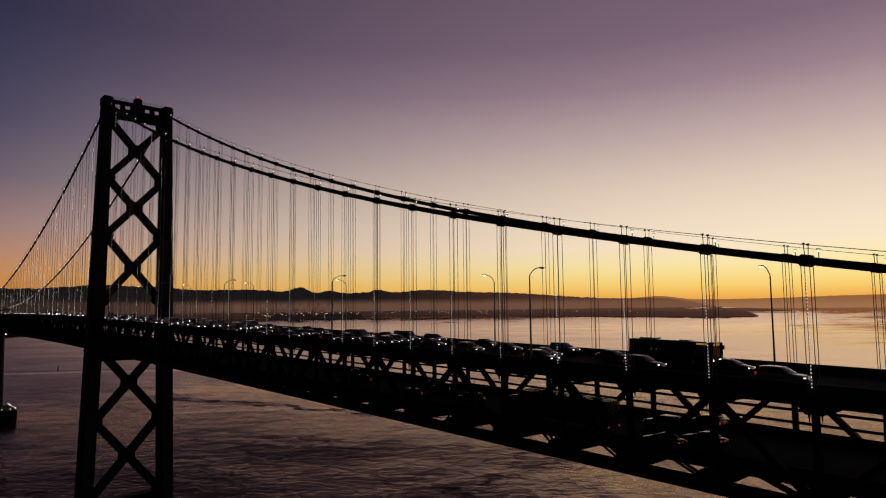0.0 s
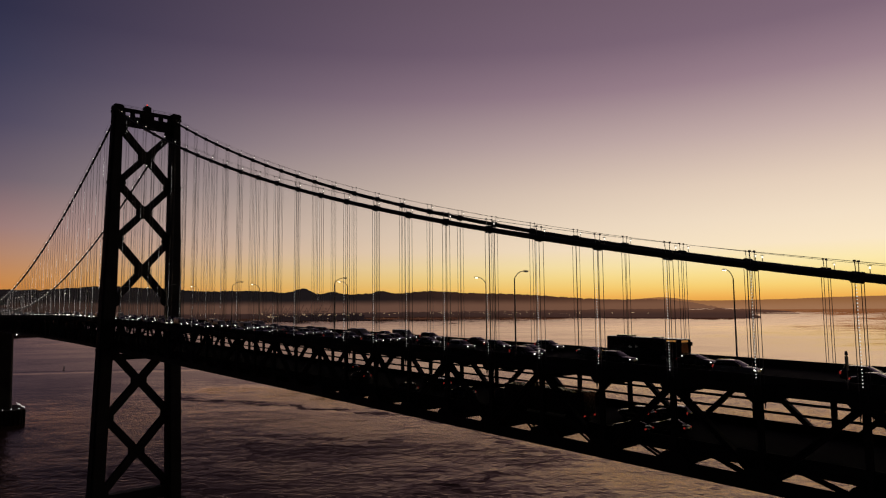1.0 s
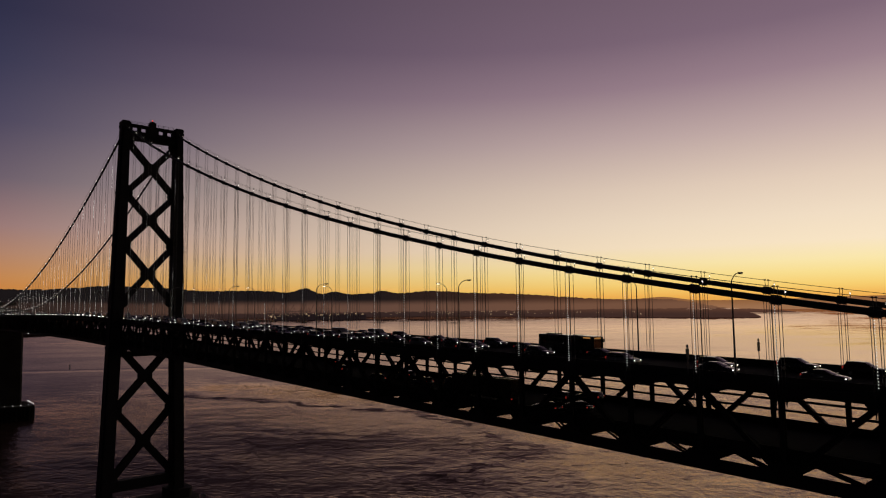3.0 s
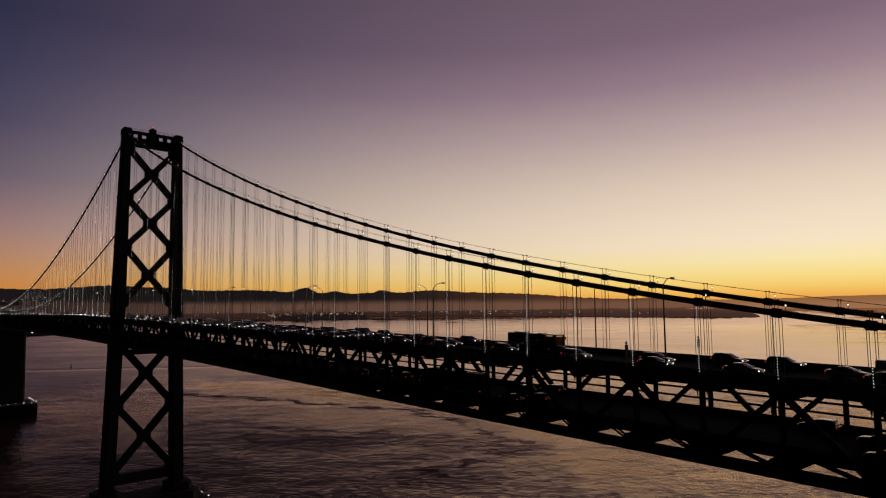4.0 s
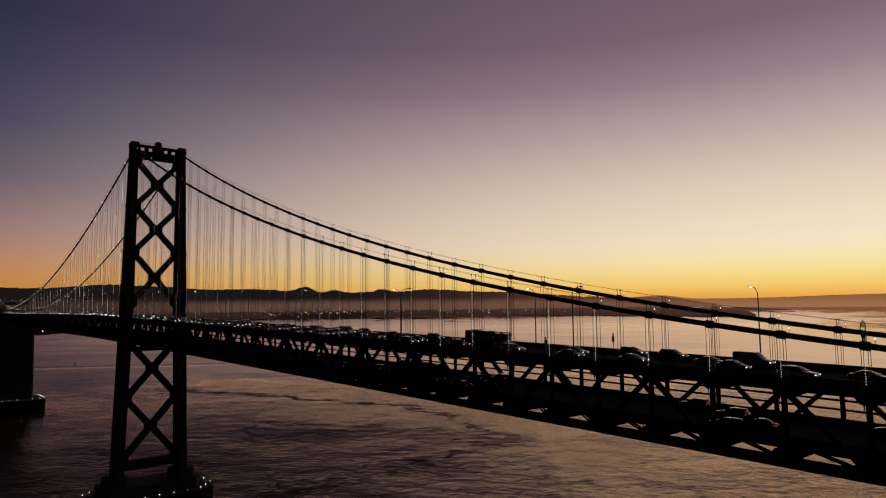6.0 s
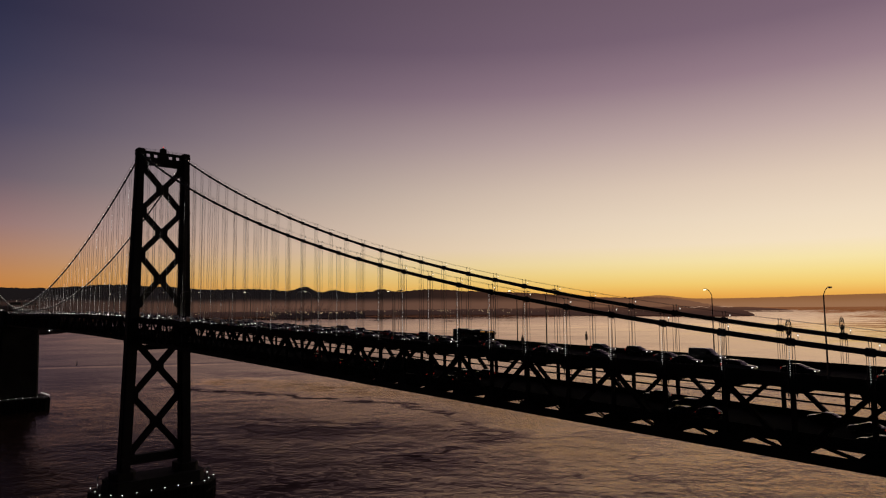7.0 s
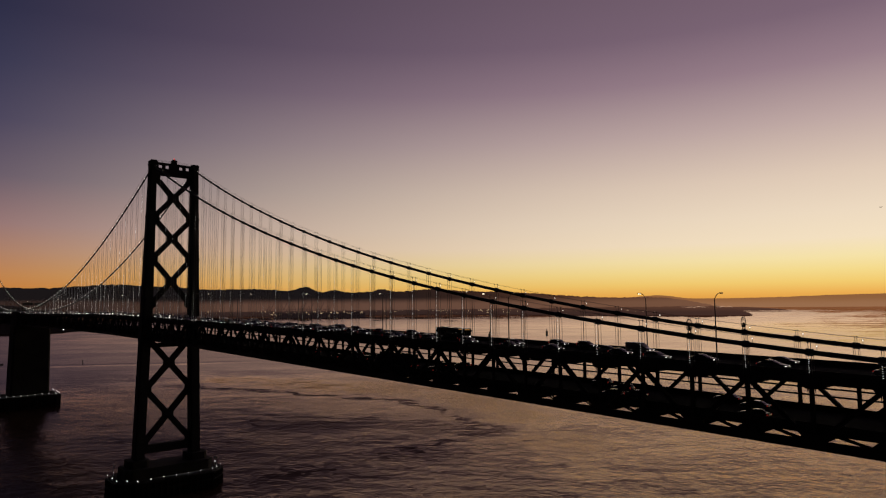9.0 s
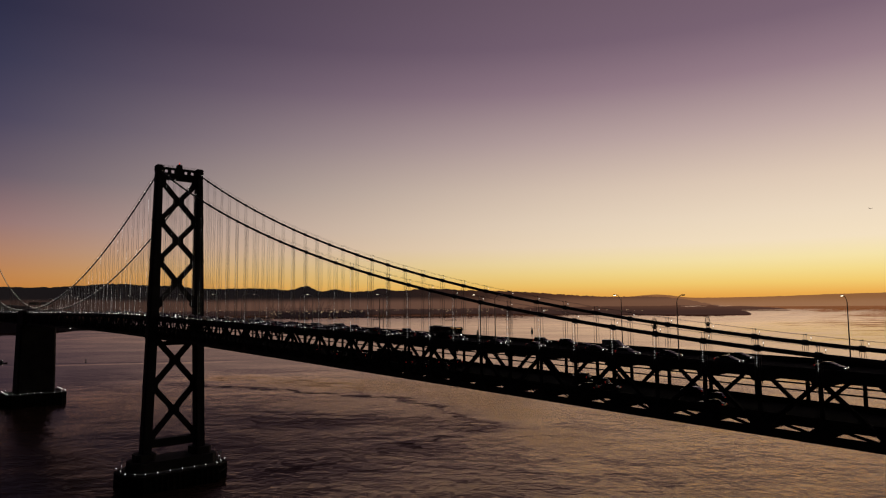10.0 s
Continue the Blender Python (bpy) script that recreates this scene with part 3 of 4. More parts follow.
def tower_leg(parent, s):
    bm = bmesh.new()
    zs = [12, 22.4, 48.3, 72, 89, 111.4, 131.7, 152, 158.9]
    prev = None
    for z in zs:
        i, o, h = leg_section(z)
        n = 0.55                                            # re-entrant corners of the cellular leg
        ring = [(-h, i + n), (-h + n, i + n), (-h + n, i), (h - n, i), (h - n, i + n), (h, i + n),
                (h, o - n), (h - n, o - n), (h - n, o), (-h + n, o), (-h + n, o - n), (-h, o - n)]
        cur = [bm.verts.new((x, s * y, z)) for x, y in ring]
        if prev:
            for k in range(12):
                bm.faces.new((prev[k], prev[(k + 1) % 12], cur[(k + 1) % 12], cur[k]))
        else:
            bm.faces.new(cur)
        prev = cur
    bm.faces.new(prev)
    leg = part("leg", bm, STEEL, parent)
    for z in (22.4, 48.3, 72, 89, 111.4, 131.7):            # plates where the bracing meets the leg
        i, o, h = leg_section(z)
        bm = bmesh.new()
        bm_box(bm, 0, s * (i + o) / 2, z, 2 * h + 0.08, o - i + 0.08, 0.9)
        part("splice_band", bm, STEEL, leg)
    bm = bmesh.new()
    i, o, h = leg_section(159)
    bm_box(bm, 0, s * (i + o) / 2, 157.9, 2 * h + 0.22, o - i + 0.22, 1.0)
    bm_box(bm, 0, s * (i + o) / 2, 159.2, 2 * h + 0.1, o - i + 0.1, 1.0)
    bm_box(bm, 0, s * (i + o) / 2, 159.9, 2 * h - 0.7, o - i - 0.5, 0.45)
    part("cap", bm, STEEL, leg, "stepped steel cap over the cable saddle")
    return leg


def tower():
    t = thing("bridge_tower", "tall grey steel suspension tower with crossed bracing", "bridge tower", at=pose(0, 0, 11.5))
    root = t
    inv = Matrix.Translation((0, 0, -11.5))

    def keep(ob):
        ob.matrix_basis = inv @ ob.matrix_basis
        return ob

    for s in (-1, 1):
        keep(tower_leg(root, s))
    # portal strut with its row of square openings
    bm = bmesh.new()
    bm_box(bm, 0, 0, 154.75, 2.6, 18.2, 3.5)
    bm_box(bm, 0, 0, 158.85, 2.4, 18.2, 0.9)
    for y in (-8.3, -5.0, -1.7, 1.7, 5.0, 8.3):
        bm_box(bm, 0, y, 157.45, 2.4, 1.1, 1.94)
    bm_box(bm, 0, 0, 157.45, 2.3, 2.4, 1.94)
    for y in (-9, 9):
        bm_beam(bm, (0, y, 151.5), (0, y * 0.78, 153.6), 2.2, 0.9)
    keep(part("portal_strut", bm, STEEL, root, "deep steel portal strut pierced by square openings"))
    bm = bmesh.new()
    bm_box(bm, 0, 0, 160.2, 2.2, 2.4, 1.9)
    bm_tube(bm, (0, 0, 161.1), (0, 0, 161.7), 0.9, 10, 0.5)
    for y in (-0.9, 0.9):
        bm_tube(bm, (0, y, 161.1), (0, y, 162.3), 0.05, 5)
    house = keep(part("beacon_house", bm, STEEL, root))
    bm = bmesh.new()
    bm_tube(bm, (0, 0, 161.7), (0, 0, 162.3), 0.28, 10, 0.22)
    part("beacon_lamp", bm, REDLIGHT, house, "red aircraft warning light")
    for y in range(-8, 9, 2):
        bm = bmesh.new()
        bm_tube(bm, (1.1, y, 159.25), (1.1, y, 160.3), 0.05, 5)
        keep(part("railing_post", bm, STEEL, root))
    bm = bmesh.new()
    for z in (159.8, 160.3):
        bm_tube(bm, (1.1, -8.6, z), (1.1, 8.6, z), 0.04, 5)
    keep(part("railing", bm, STEEL, root))
    # crossed bracing
    levels = [(152.3, 131.7), (131.7, 111.4), (111.4, 89.0), (72.2, 48.3), (48.3, 22.6)]
    for hi, lo in levels:
        ih, il = leg_section(hi)[0] + 0.6, leg_section(lo)[0] + 0.6
        mid = Vector((0, 0, lo + (hi - lo) * il / (ih + il)))
        for a, b in (((0, -ih, hi), mid), ((0, ih, hi), mid), (mid, (0, -il, lo)), (mid, (0, il, lo))):
            bm = bmesh.new()
            x, y, z, n = axes(a, b)
            for o in (-0.85, 0.85):                          # two chords laced together
                bm_beam(bm, Vector(a) + Vector((o, 0, 0)), Vector(b) + Vector((o, 0, 0)), 0.5, 2.2 if hi > 80 else 2.55)
            for j in range(1, int(n / 1.5)):
                c = Vector(a).lerp(Vector(b), j / int(n / 1.5))
                bm_beam(bm, c + Vector((-0.8, 0, 0)), c + Vector((0.8, 0, 0)), 1.5, 0.18)
            keep(part("brace", bm, STEEL, root))
        bm = bmesh.new()
        for o in (-1.0, 1.0):
            ring = [(2.5, 0.9), (1.3, 2.2), (-1.3, 2.2), (-2.5, 0.9), (-2.5, -0.9), (-1.3, -2.2), (1.3, -2.2), (2.5, -0.9)]
            f = bm.faces.new([bm.verts.new((o, p[0], mid.z + p[1])) for p in ring])
            r = bmesh.ops.extrude_face_region(bm, geom=[f])
            for v in r["geom"]:
                if isinstance(v, bmesh.types.BMVert):
                    v.co.x += 0.12
        keep(part("gusset", bm, STEEL, root))
        for s, zz, inn in ((-1, hi, ih), (1, hi, ih), (-1, lo, il), (1, lo, il)):
            bm = bmesh.new()
            ring = [(inn - 1.2, 3.0), (inn - 2.2, 1.6), (inn - 2.6, 0), (inn - 2.2, -1.6), (inn - 1.2, -3.0), (inn + 0.4, -3.4), (inn + 0.4, 3.4)]
            for o in (-1.0, 0.88):
                f = bm.faces.new([bm.verts.new((o, s * p[0], zz + p[1] * (0.9 if zz not in (72.2, 89.0) else 0.6))) for p in ring])
                r = bmesh.ops.extrude_face_region(bm, geom=[f])
                for v in r["geom"]:
                    if isinstance(v, bmesh.types.BMVert):
                        v.co.x += 0.12
            keep(part("gusset", bm, STEEL, root))
    bm = bmesh.new()
    bm_box(bm, 0, 0, 20.4, 3.0, 2 * leg_section(20)[0] + 0.8, 3.9)
    bm_box(bm, 0, 0, 22.2, 3.3, 2 * leg_section(20)[0] + 0.6, 0.35)
    bm_box(bm, 0, 0, 18.6, 3.3, 2 * leg_section(20)[0] + 0.6, 0.35)
    keep(part("bottom_strut", bm, STEEL, root))
    bm = bmesh.new()
    bm_box(bm, -2.2, 0, 69.2, 0.9, 19.2, 2.2)
    keep(part("deck_strut", bm, STEEL, root))
    return t


tower()


def fender_ring(hx, hy, cut):
    return [(hx, -hy + cut), (hx, hy - cut), (hx - cut, hy), (-hx + cut, hy), (-hx, hy - cut), (-hx, -hy + cut), (-hx + cut, -hy), (hx - cut, -hy)]


def ring_prism(bm, ring, z0, z1, grow=0.0):
    lo = [bm.verts.new((x, y, z0)) for x, y in ring]
    hi = [bm.verts.new((x + math.copysign(grow, -x), y + math.copysign(grow, -y), z1)) for x, y in ring]
    n = len(ring)
    for i in range(n):
        bm.faces.new((lo[i], lo[(i + 1) % n], hi[(i + 1) % n], hi[i]))
    bm.faces.new(lo[::-1])
    bm.faces.new(hi)


def ring_points(ring, gap):
    pts = []
    for (ax, ay), (bx, by) in zip(ring, ring[1:] + ring[:1]):
        n = max(1, round(math.hypot(bx - ax, by - ay) / gap))
        pts += [(ax + (bx - ax) * i / n, ay + (by - ay) * i / n) for i in range(n)]
    return pts


def fender_lamps(owner, ring, z, gap, size):
    for x, y in ring_points(ring, gap):
        bm = bmesh.new()
        bm_tube(bm, (x * 0.985, y * 0.985, z), (x * 0.985, y * 0.985, z + 1.1), 0.06, 6)
        post = part("lamp_post", bm, GALV, owner)
        bm = bmesh.new()
        bm_tube(bm, (x * 0.985, y * 0.985, z + 1.1), (x * 0.985, y * 0.985, z + 1.1 + size), size * 0.55, 8)
        part("lamp_head", bm, PIERLIGHT, post, "lit white lamp head")


PILE_BM = bmesh.new()
bm_box(PILE_BM, 0, 0, 0, 0.7, 0.7, 13.2)
PILE = to_mesh("fender_post", PILE_BM, TIMBER)


def tower_pier():
    p = thing("bridge_pier", "dark concrete tower pier inside a lit timber fender", "bridge pier")
    ring = fender_ring(14.5, 24.5, 7)
    bm = bmesh.new()
    ring_prism(bm, ring, -6, 8.2, 0.25)
    part("fender", bm, TIMBER, p, "timber clad fender with chamfered corners")
    for x, y in ring_points(ring, 2.6):
        piece("fender_post", PILE, pose(x * 1.012, y * 1.012, 1.5), p)
    bm = bmesh.new()
    for z in (4.2, 7.4):
        ring_prism(bm, [(x * 1.03, y * 1.03) for x, y in ring], z, z + 0.6)
    part("fender_wale", bm, TIMBER, p)
    bm = bmesh.new()
    ring_prism(bm, fender_ring(8.5, 20.5, 3), 8, 12.9, 0.2)
    part("plinth", bm, CONCRETE, p)
    for s in (-1, 1):
        bm = bmesh.new()
        ring_prism(bm, [(x, y + s * 13.6) for x, y in fender_ring(5.2, 4.6, 1.6)], 12.8, 16.2, 0.0)
        part("pedestal", bm, CONCRETE, p)
    fender_lamps(p, ring, 8.2, 6.0, 0.27)
    for x, y, h in ((9.5, 21, 6.5), (-9.5, -21, 6.0), (2, 23, 4.5)):
        bm = bmesh.new()
        bm_tube(bm, (x, y, 8), (x, y, 8 + h), 0.13, 6, 0.07)
        bm_box(bm, x, y, 8 + h * 0.8, 0.7, 0.7, 0.9)
        part("signal_mast", bm, GALV, p)
    return p


tower_pier()


def anchorage():
    a = thing("bridge_anchorage", "massive dark concrete central anchorage with lit fender", "anchorage", at=pose(ANCHOR_X - 11, 0, 0))
    bm = bmesh.new()
    ring_prism(bm, fender_ring(13.0, 15.2, 1.5), 3.0, zb(ANCHOR_X) - 0.2, 1.0)
    part("shaft", bm, CONCRETE, a)
    for z in (30.0, 52.0):
        bm = bmesh.new()
        ring_prism(bm, fender_ring(13.1 - z / 75, 15.3 - z / 75, 1.5), z, z + 0.8, 0.0)
        part("construction_joint", bm, CONCRETE, a)
    for s in (-1, 1):                                       # housings over the cable strands beside the roadway
        bm = bmesh.new()
        ring_prism(bm, [(x, y + s * 11.6) for x, y in fender_ring(13.0, 1.6, 0.4)], zb(ANCHOR_X) - 0.3, zb(ANCHOR_X) + 12.6, 0.2)
        part("cable_house", bm, CONCRETE, a)
    ring = fender_ring(20, 23, 4)
    bm = bmesh.new()
    ring_prism(bm, ring, -5, 11.0, 0.2)
    part("fender", bm, TIMBER, a)
    for x, y in ring_points(ring, 3.0):
        piece("fender_post", PILE, pose(x * 1.012, y * 1.012, 4.0), a)
    fender_lamps(a, ring, 11.0, 5.6, 0.32)
    return a


anchorage()


# ---------------------------------------------------------------- span: decks and trusses
CHORD = beam_mesh("chord", 0.62, 1.35, 0.14, STEEL)
TOP_CHORD = beam_mesh("chord", 0.62, 0.95, 0.14, STEEL)
POST = beam_mesh("vertical", 0.55, 0.55, 0.12, STEEL)
DIAG = beam_mesh("diagonal", 0.6, 0.78, 0.14, STEEL)
LATERAL = beam_mesh("lateral", 0.22, 0.22, 0.06, STEEL)
PIPE_BM = bmesh.new()
bm_tube(PIPE_BM, (0, 0, 0), (1, 0, 0), 0.13, 8)
PIPE = to_mesh("rail_pipe", PIPE_BM, STEEL, True)


def gusset_mesh(name, pts, t):
    bm = bmesh.new()
    for y in (-0.36, 0.36 - t):
        f = bm.faces.new([bm.verts.new((x, y, z)) for x, z in pts])
        r = bmesh.ops.extrude_face_region(bm, geom=[f])
        for v in r["geom"]:
            if isinstance(v, bmesh.types.BMVert):
                v.co.y += t
    return to_mesh(name, bm, STEEL)


GUS_TOP = gusset_mesh("gusset_plate", [(-1.3, 0.45), (1.3, 0.45), (1.3, -0.5), (0.75, -1.15), (-0.75, -1.15), (-1.3, -0.5)], 0.05)
GUS_LOW = gusset_mesh("gusset_plate", [(-1.9, -0.45), (1.6, -0.45), (1.6, 0.5), (1.0, 1.4), (-1.3, 1.4), (-1.9, 0.8)], 0.05)


def floor_beam_mesh(name, half, top, deep, shallow, t):
    """Plate girder across the bridge, shallower at its ends, with flanges."""
    bm = bmesh.new()
    pts = [(-half, top), (half, top), (half, top - shallow), (half - 3.2, top - deep), (-half + 3.2, top - deep), (-half, top - shallow)]
    f = bm.faces.new([bm.verts.new((-t / 2, y, z)) for y, z in pts])
    r = bmesh.ops.extrude_face_region(bm, geom=[f])
    for v in r["geom"]:
        if isinstance(v, bmesh.types.BMVert):
            v.co.x += t
    bm_box(bm, 0, 0, top - deep + 0.06, 0.55, 2 * half - 6.2, 0.12)
    bm_box(bm, 0, 0, top - 0.06, 0.55, 2 * half, 0.12)
    return to_mesh(name, bm, STEEL)


UPPER_BEAM = floor_beam_mesh("floor_beam", 9.75, 9.95, 1.55, 0.8, 0.16)
LOWER_BEAM = floor_beam_mesh("floor_beam", 9.75, 2.3, 1.75, 1.6, 0.2)


def ribbon(bm, y0, y1, lo, hi, k0=LO, k1=HI, sub=1):
    """Strip along the bridge between two offsets, following its grade."""
    rows = []
    for i in range((k1 - k0) * sub + 1):
        x = px(k0 + i / sub)
        z = zb(x)
        rows.append([bm.verts.new(c) for c in ((x, y0, z + lo), (x, y1, z + lo), (x, y1, z + hi), (x, y0, z + hi))])
    for a, b in zip(rows, rows[1:]):
        for i in range(4):
            j = (i + 1) % 4
            bm.faces.new((a[i], a[j], b[j], b[i]))
    bm.faces.new(rows[0][::-1])
    bm.faces.new(rows[-1])


span = thing("bridge_span", "double-deck steel stiffening truss carrying two roadways", "bridge deck")
for name, lo, hi, half in (("upper_deck", 9.99, 10.3, 9.55), ("lower_deck", 2.31, 2.75, 9.2)):
    bm = bmesh.new()
    ribbon(bm, -half, half, lo, hi)
    part(name, bm, ASPHALT, span, "dark asphalt roadway slab")
for lo in (10.3, 2.75):
    half = 9.55 if lo > 5 else 9.2
    for s in (-1, 1):
        bm = bmesh.new()
        ribbon(bm, s * (half - 0.42), s * half, lo, lo + 0.55)
        ribbon(bm, s * (half - 0.30), s * (half - 0.04), lo + 0.55, lo + 0.92)
        part("barrier", bm, BARRIER, span, "concrete edge barrier")
for s in (-1, 1):
    bm = bmesh.new()
    ribbon(bm, s * 9.57, s * 9.72, 9.45, 10.32)
    part("edge_girder", bm, STEEL, span)
    bm = bmesh.new()
    ribbon(bm, s * 9.22, s * 9.36, 2.15, 2.77)
    part("lower_edge_girder", bm, STEEL, span)
for s in (-1, 1):
    tr = new("truss")
    tr.parent = span
    for k in range(LO, HI):
        a, b = px(k), px(k + 1)
        y = s * HALF
        za, zc = zb(a), zb(b)
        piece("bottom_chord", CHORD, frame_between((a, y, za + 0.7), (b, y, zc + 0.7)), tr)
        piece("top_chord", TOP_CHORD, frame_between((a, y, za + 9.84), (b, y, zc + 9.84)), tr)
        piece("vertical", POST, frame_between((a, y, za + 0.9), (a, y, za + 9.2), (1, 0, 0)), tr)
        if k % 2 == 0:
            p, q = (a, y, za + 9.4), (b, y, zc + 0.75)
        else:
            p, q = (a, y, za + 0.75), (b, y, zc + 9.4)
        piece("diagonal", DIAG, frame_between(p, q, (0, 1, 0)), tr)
        piece("top_gusset", GUS_TOP, pose(a, y, za + 9.8), tr)
        piece("bottom_gusset", GUS_LOW, pose(a, y, za + 0.85), tr)
        for h in (7.79, 8.86):
            piece("rail_pipe", PIPE, frame_between((a, s * 9.98, za + h), (b, s * 9.98, zc + h)), tr)
for k in range(LO, HI):
    a, b = px(k), px(k + 1)
    piece("floor_beam", UPPER_BEAM, pose(a, 0, zb(a)), span)
    piece("lower_floor_beam", LOWER_BEAM, pose(a, 0, zb(a)), span)
    if k >= 0:
        for s in (-1, 1):
            piece("lateral", LATERAL, frame_between((a, s * 2.4, zb(a) + 1.1), (b - 0.5, s * 9.8, zb(b) + 1.1)), span)
            piece("lateral", LATERAL, frame_between((a - 0.9, s * 2.4, zb(a) + 1.1), (b - 1.4, s * 9.8, zb(b) + 1.1)), span)


# ---------------------------------------------------------------- main cables
CLAMP_BM = bmesh.new()
bm_tube(CLAMP_BM, (-0.55, 0, 0), (0.55, 0, 0), 0.435, 14)
bm_box(CLAMP_BM, 0, 0, 0.43, 1.0, 0.2, 0.2)
bm_box(CLAMP_BM, 0, 0, -0.43, 1.0, 0.2, 0.2)
for _x in (-0.5, 0.5):
    bm_tube(CLAMP_BM, (_x - 0.05, 0, 0), (_x + 0.05, 0, 0), 0.475, 14)
CLAMP = to_mesh("cable_clamp", CLAMP_BM, CABLE)
STANCHION_BM = bmesh.new()
bm_tube(STANCHION_BM, (0, 0.40, 0.22), (0, 0.55, 1.45), 0.04, 6)
bm_box(STANCHION_BM, 0, 0.55, 1.46, 0.2, 0.17, 0.18)
STANCHION = to_mesh("stanchion", STANCHION_BM, GALV)
LAMP_BM = bmesh.new()
bm_tube(LAMP_BM, (0, 0, -0.12), (0, 0, 0.08), 0.085, 8, 0.065)
CABLE_LAMP = to_mesh("lamp_globe", LAMP_BM, WALKLIGHT)
BRACKET_BM = bmesh.new()
bm_tube(BRACKET_BM, (0, 0, -0.7), (0, 0, -0.13), 0.04, 6)
bm_box(BRACKET_BM, 0, 0, 0.16, 0.28, 0.28, 0.05)
BRACKET = to_mesh("lamp_bracket", BRACKET_BM, GALV)


def cable_path(x0, x1, y, lift=0.0, step=PANEL / 3):
    n = round((x1 - x0) / step)
    return [Vector((x0 + (x1 - x0) * i / n, y, cable_z(x0 + (x1 - x0) * i / n) + lift)) for i in range(n + 1)]


def main_cable(s):
    y = s * HALF
    c = thing("main_cable", "thick wrapped suspension cable with clamps, hand ropes and lamps", "bridge cable", "main cables", pose(0, y, cable_z(0)))
    back = Matrix.Translation((0, -y, -cable_z(0)))

    def keep(ob):
        ob.matrix_basis = back @ ob.matrix_basis
        return ob

    for x0, x1 in ((px(LO) - 140, ANCHOR_X), (ANCHOR_X, 0.0), (0.0, px(HI))):
        bm = bmesh.new()
        bm_sweep(bm, cable_path(x0, x1, y), 0.375, 14)
        keep(part("cable", bm, CABLE, c, "", True))
        for o in (-0.55, 0.55):
            bm = bmesh.new()
            bm_sweep(bm, cable_path(x0, x1, y + o, 1.42), 0.022, 5)
            keep(part("hand_rope", bm, ROPE, c))
    for k in range(LO - 14, HI + 1):
        x = px(k)
        if abs(x) < 3 or abs(x - ANCHOR_X) < 24:
            continue
        sl = math.degrees(math.atan((cable_z(x + 0.5) - cable_z(x - 0.5))))
        piece("cable_clamp", CLAMP, back @ pose(x, y, cable_z(x), 0, -sl, 0), c)
        for turn in (0, 180) if k >= LO else ():
            piece("stanchion", STANCHION, back @ pose(x, y, cable_z(x), 0, 0, turn), c)
        lx = x + 1.0
        b = piece("lamp_bracket", BRACKET, back @ pose(lx, y, cable_z(lx) + 1.0), c)
        piece("lamp_globe", CABLE_LAMP, Matrix.Scale(2.2 if x < 0 else 1.0, 4), b, "small lit white lamp")
    return c


for s in (-1, 1):
    main_cable(s)

# ---------------------------------------------------------------- suspenders with their strings of light
ROPE_BM = bmesh.new()
bm_tube(ROPE_BM, (0, 0, 0), (0, 0, -1), 0.035, 6)
ROPE_MESH = to_mesh("rope", ROPE_BM, ROPE, True)
SOCKET_BM = bmesh.new()
bm_box(SOCKET_BM, 0, 0, 0.1, 0.3, 1.0, 0.2)
for _y in (-0.46, 0.46):                                    # seats on either side of the chord, rope ends hanging below
    bm_box(SOCKET_BM, 0, _y, 0.1, 1.2, 0.26, 0.3)
    for _x in (-0.36, 0.36):
        bm_tube(SOCKET_BM, (_x, _y, -0.62), (_x, _y, 0.0), 0.07, 8, 0.13)
        bm_tube(SOCKET_BM, (_x, _y, -0.9), (_x, _y, -0.62), 0.045, 6)
SOCKET = to_mesh("socket", SOCKET_BM, STEEL)
led_rnd = random.Random(11)


def led_string(owner, length, near, size):
    """Small lamps a foot apart down the outer side of the suspender."""
    bm = bmesh.new()
    n = int(length / 0.3048)
    phase = led_rnd.uniform(0, 6.28)
    for i in range(n):
        z = -length + i * 0.3048 + 0.1
        h = i * 0.3048
        if not near:                                         # the moving pattern leaves only stretches alight
            if math.sin(h / 5.5 + phase) + 0.5 * math.sin(h / 2.3 + 2 * phase) < (-0.5 if h < 26 else 0.55):
                continue
        elif i % 97 == 41:
            continue
        bm_box(bm, 0, -0.5, z, size, 0.05, size * 0.9)
    return tagged(part("led_string", bm, LED_FAR if size > 0.1 else LED, owner, "string of small white lights"), kind="stuff")


for s in (-1, 1):
    for k in range(LO, HI + 1):
        x = px(k)
        if abs(x) < 5 or abs(x - ANCHOR_X) < 27:
            continue
        top, low = cable_z(x) - 0.3, zb(x) + 10.35
        if top - low < 0.7:
            continue
        h = thing("suspender", "steel wire ropes hung from the main cable" + (" with white lights" if s < 0 else ""), "suspender", "suspenders", pose(x, s * HALF, top))
        for ox in (-0.36, 0.36):
            for oy in (-0.42, 0.42):
                piece("rope", ROPE_MESH, Matrix.Translation((ox, oy, 0)) @ Matrix.Diagonal((1, 1, top - low + 1.3, 1)), h)
        piece("socket", SOCKET, pose(0, 0, low - top - 1.45), h)
        if s < 0:
            led_string(h, top - low - 0.6, 150 < x, 0.125 if x < 0 else 0.085 if x > 190 else 0.07 if x > 150 else 0.068)


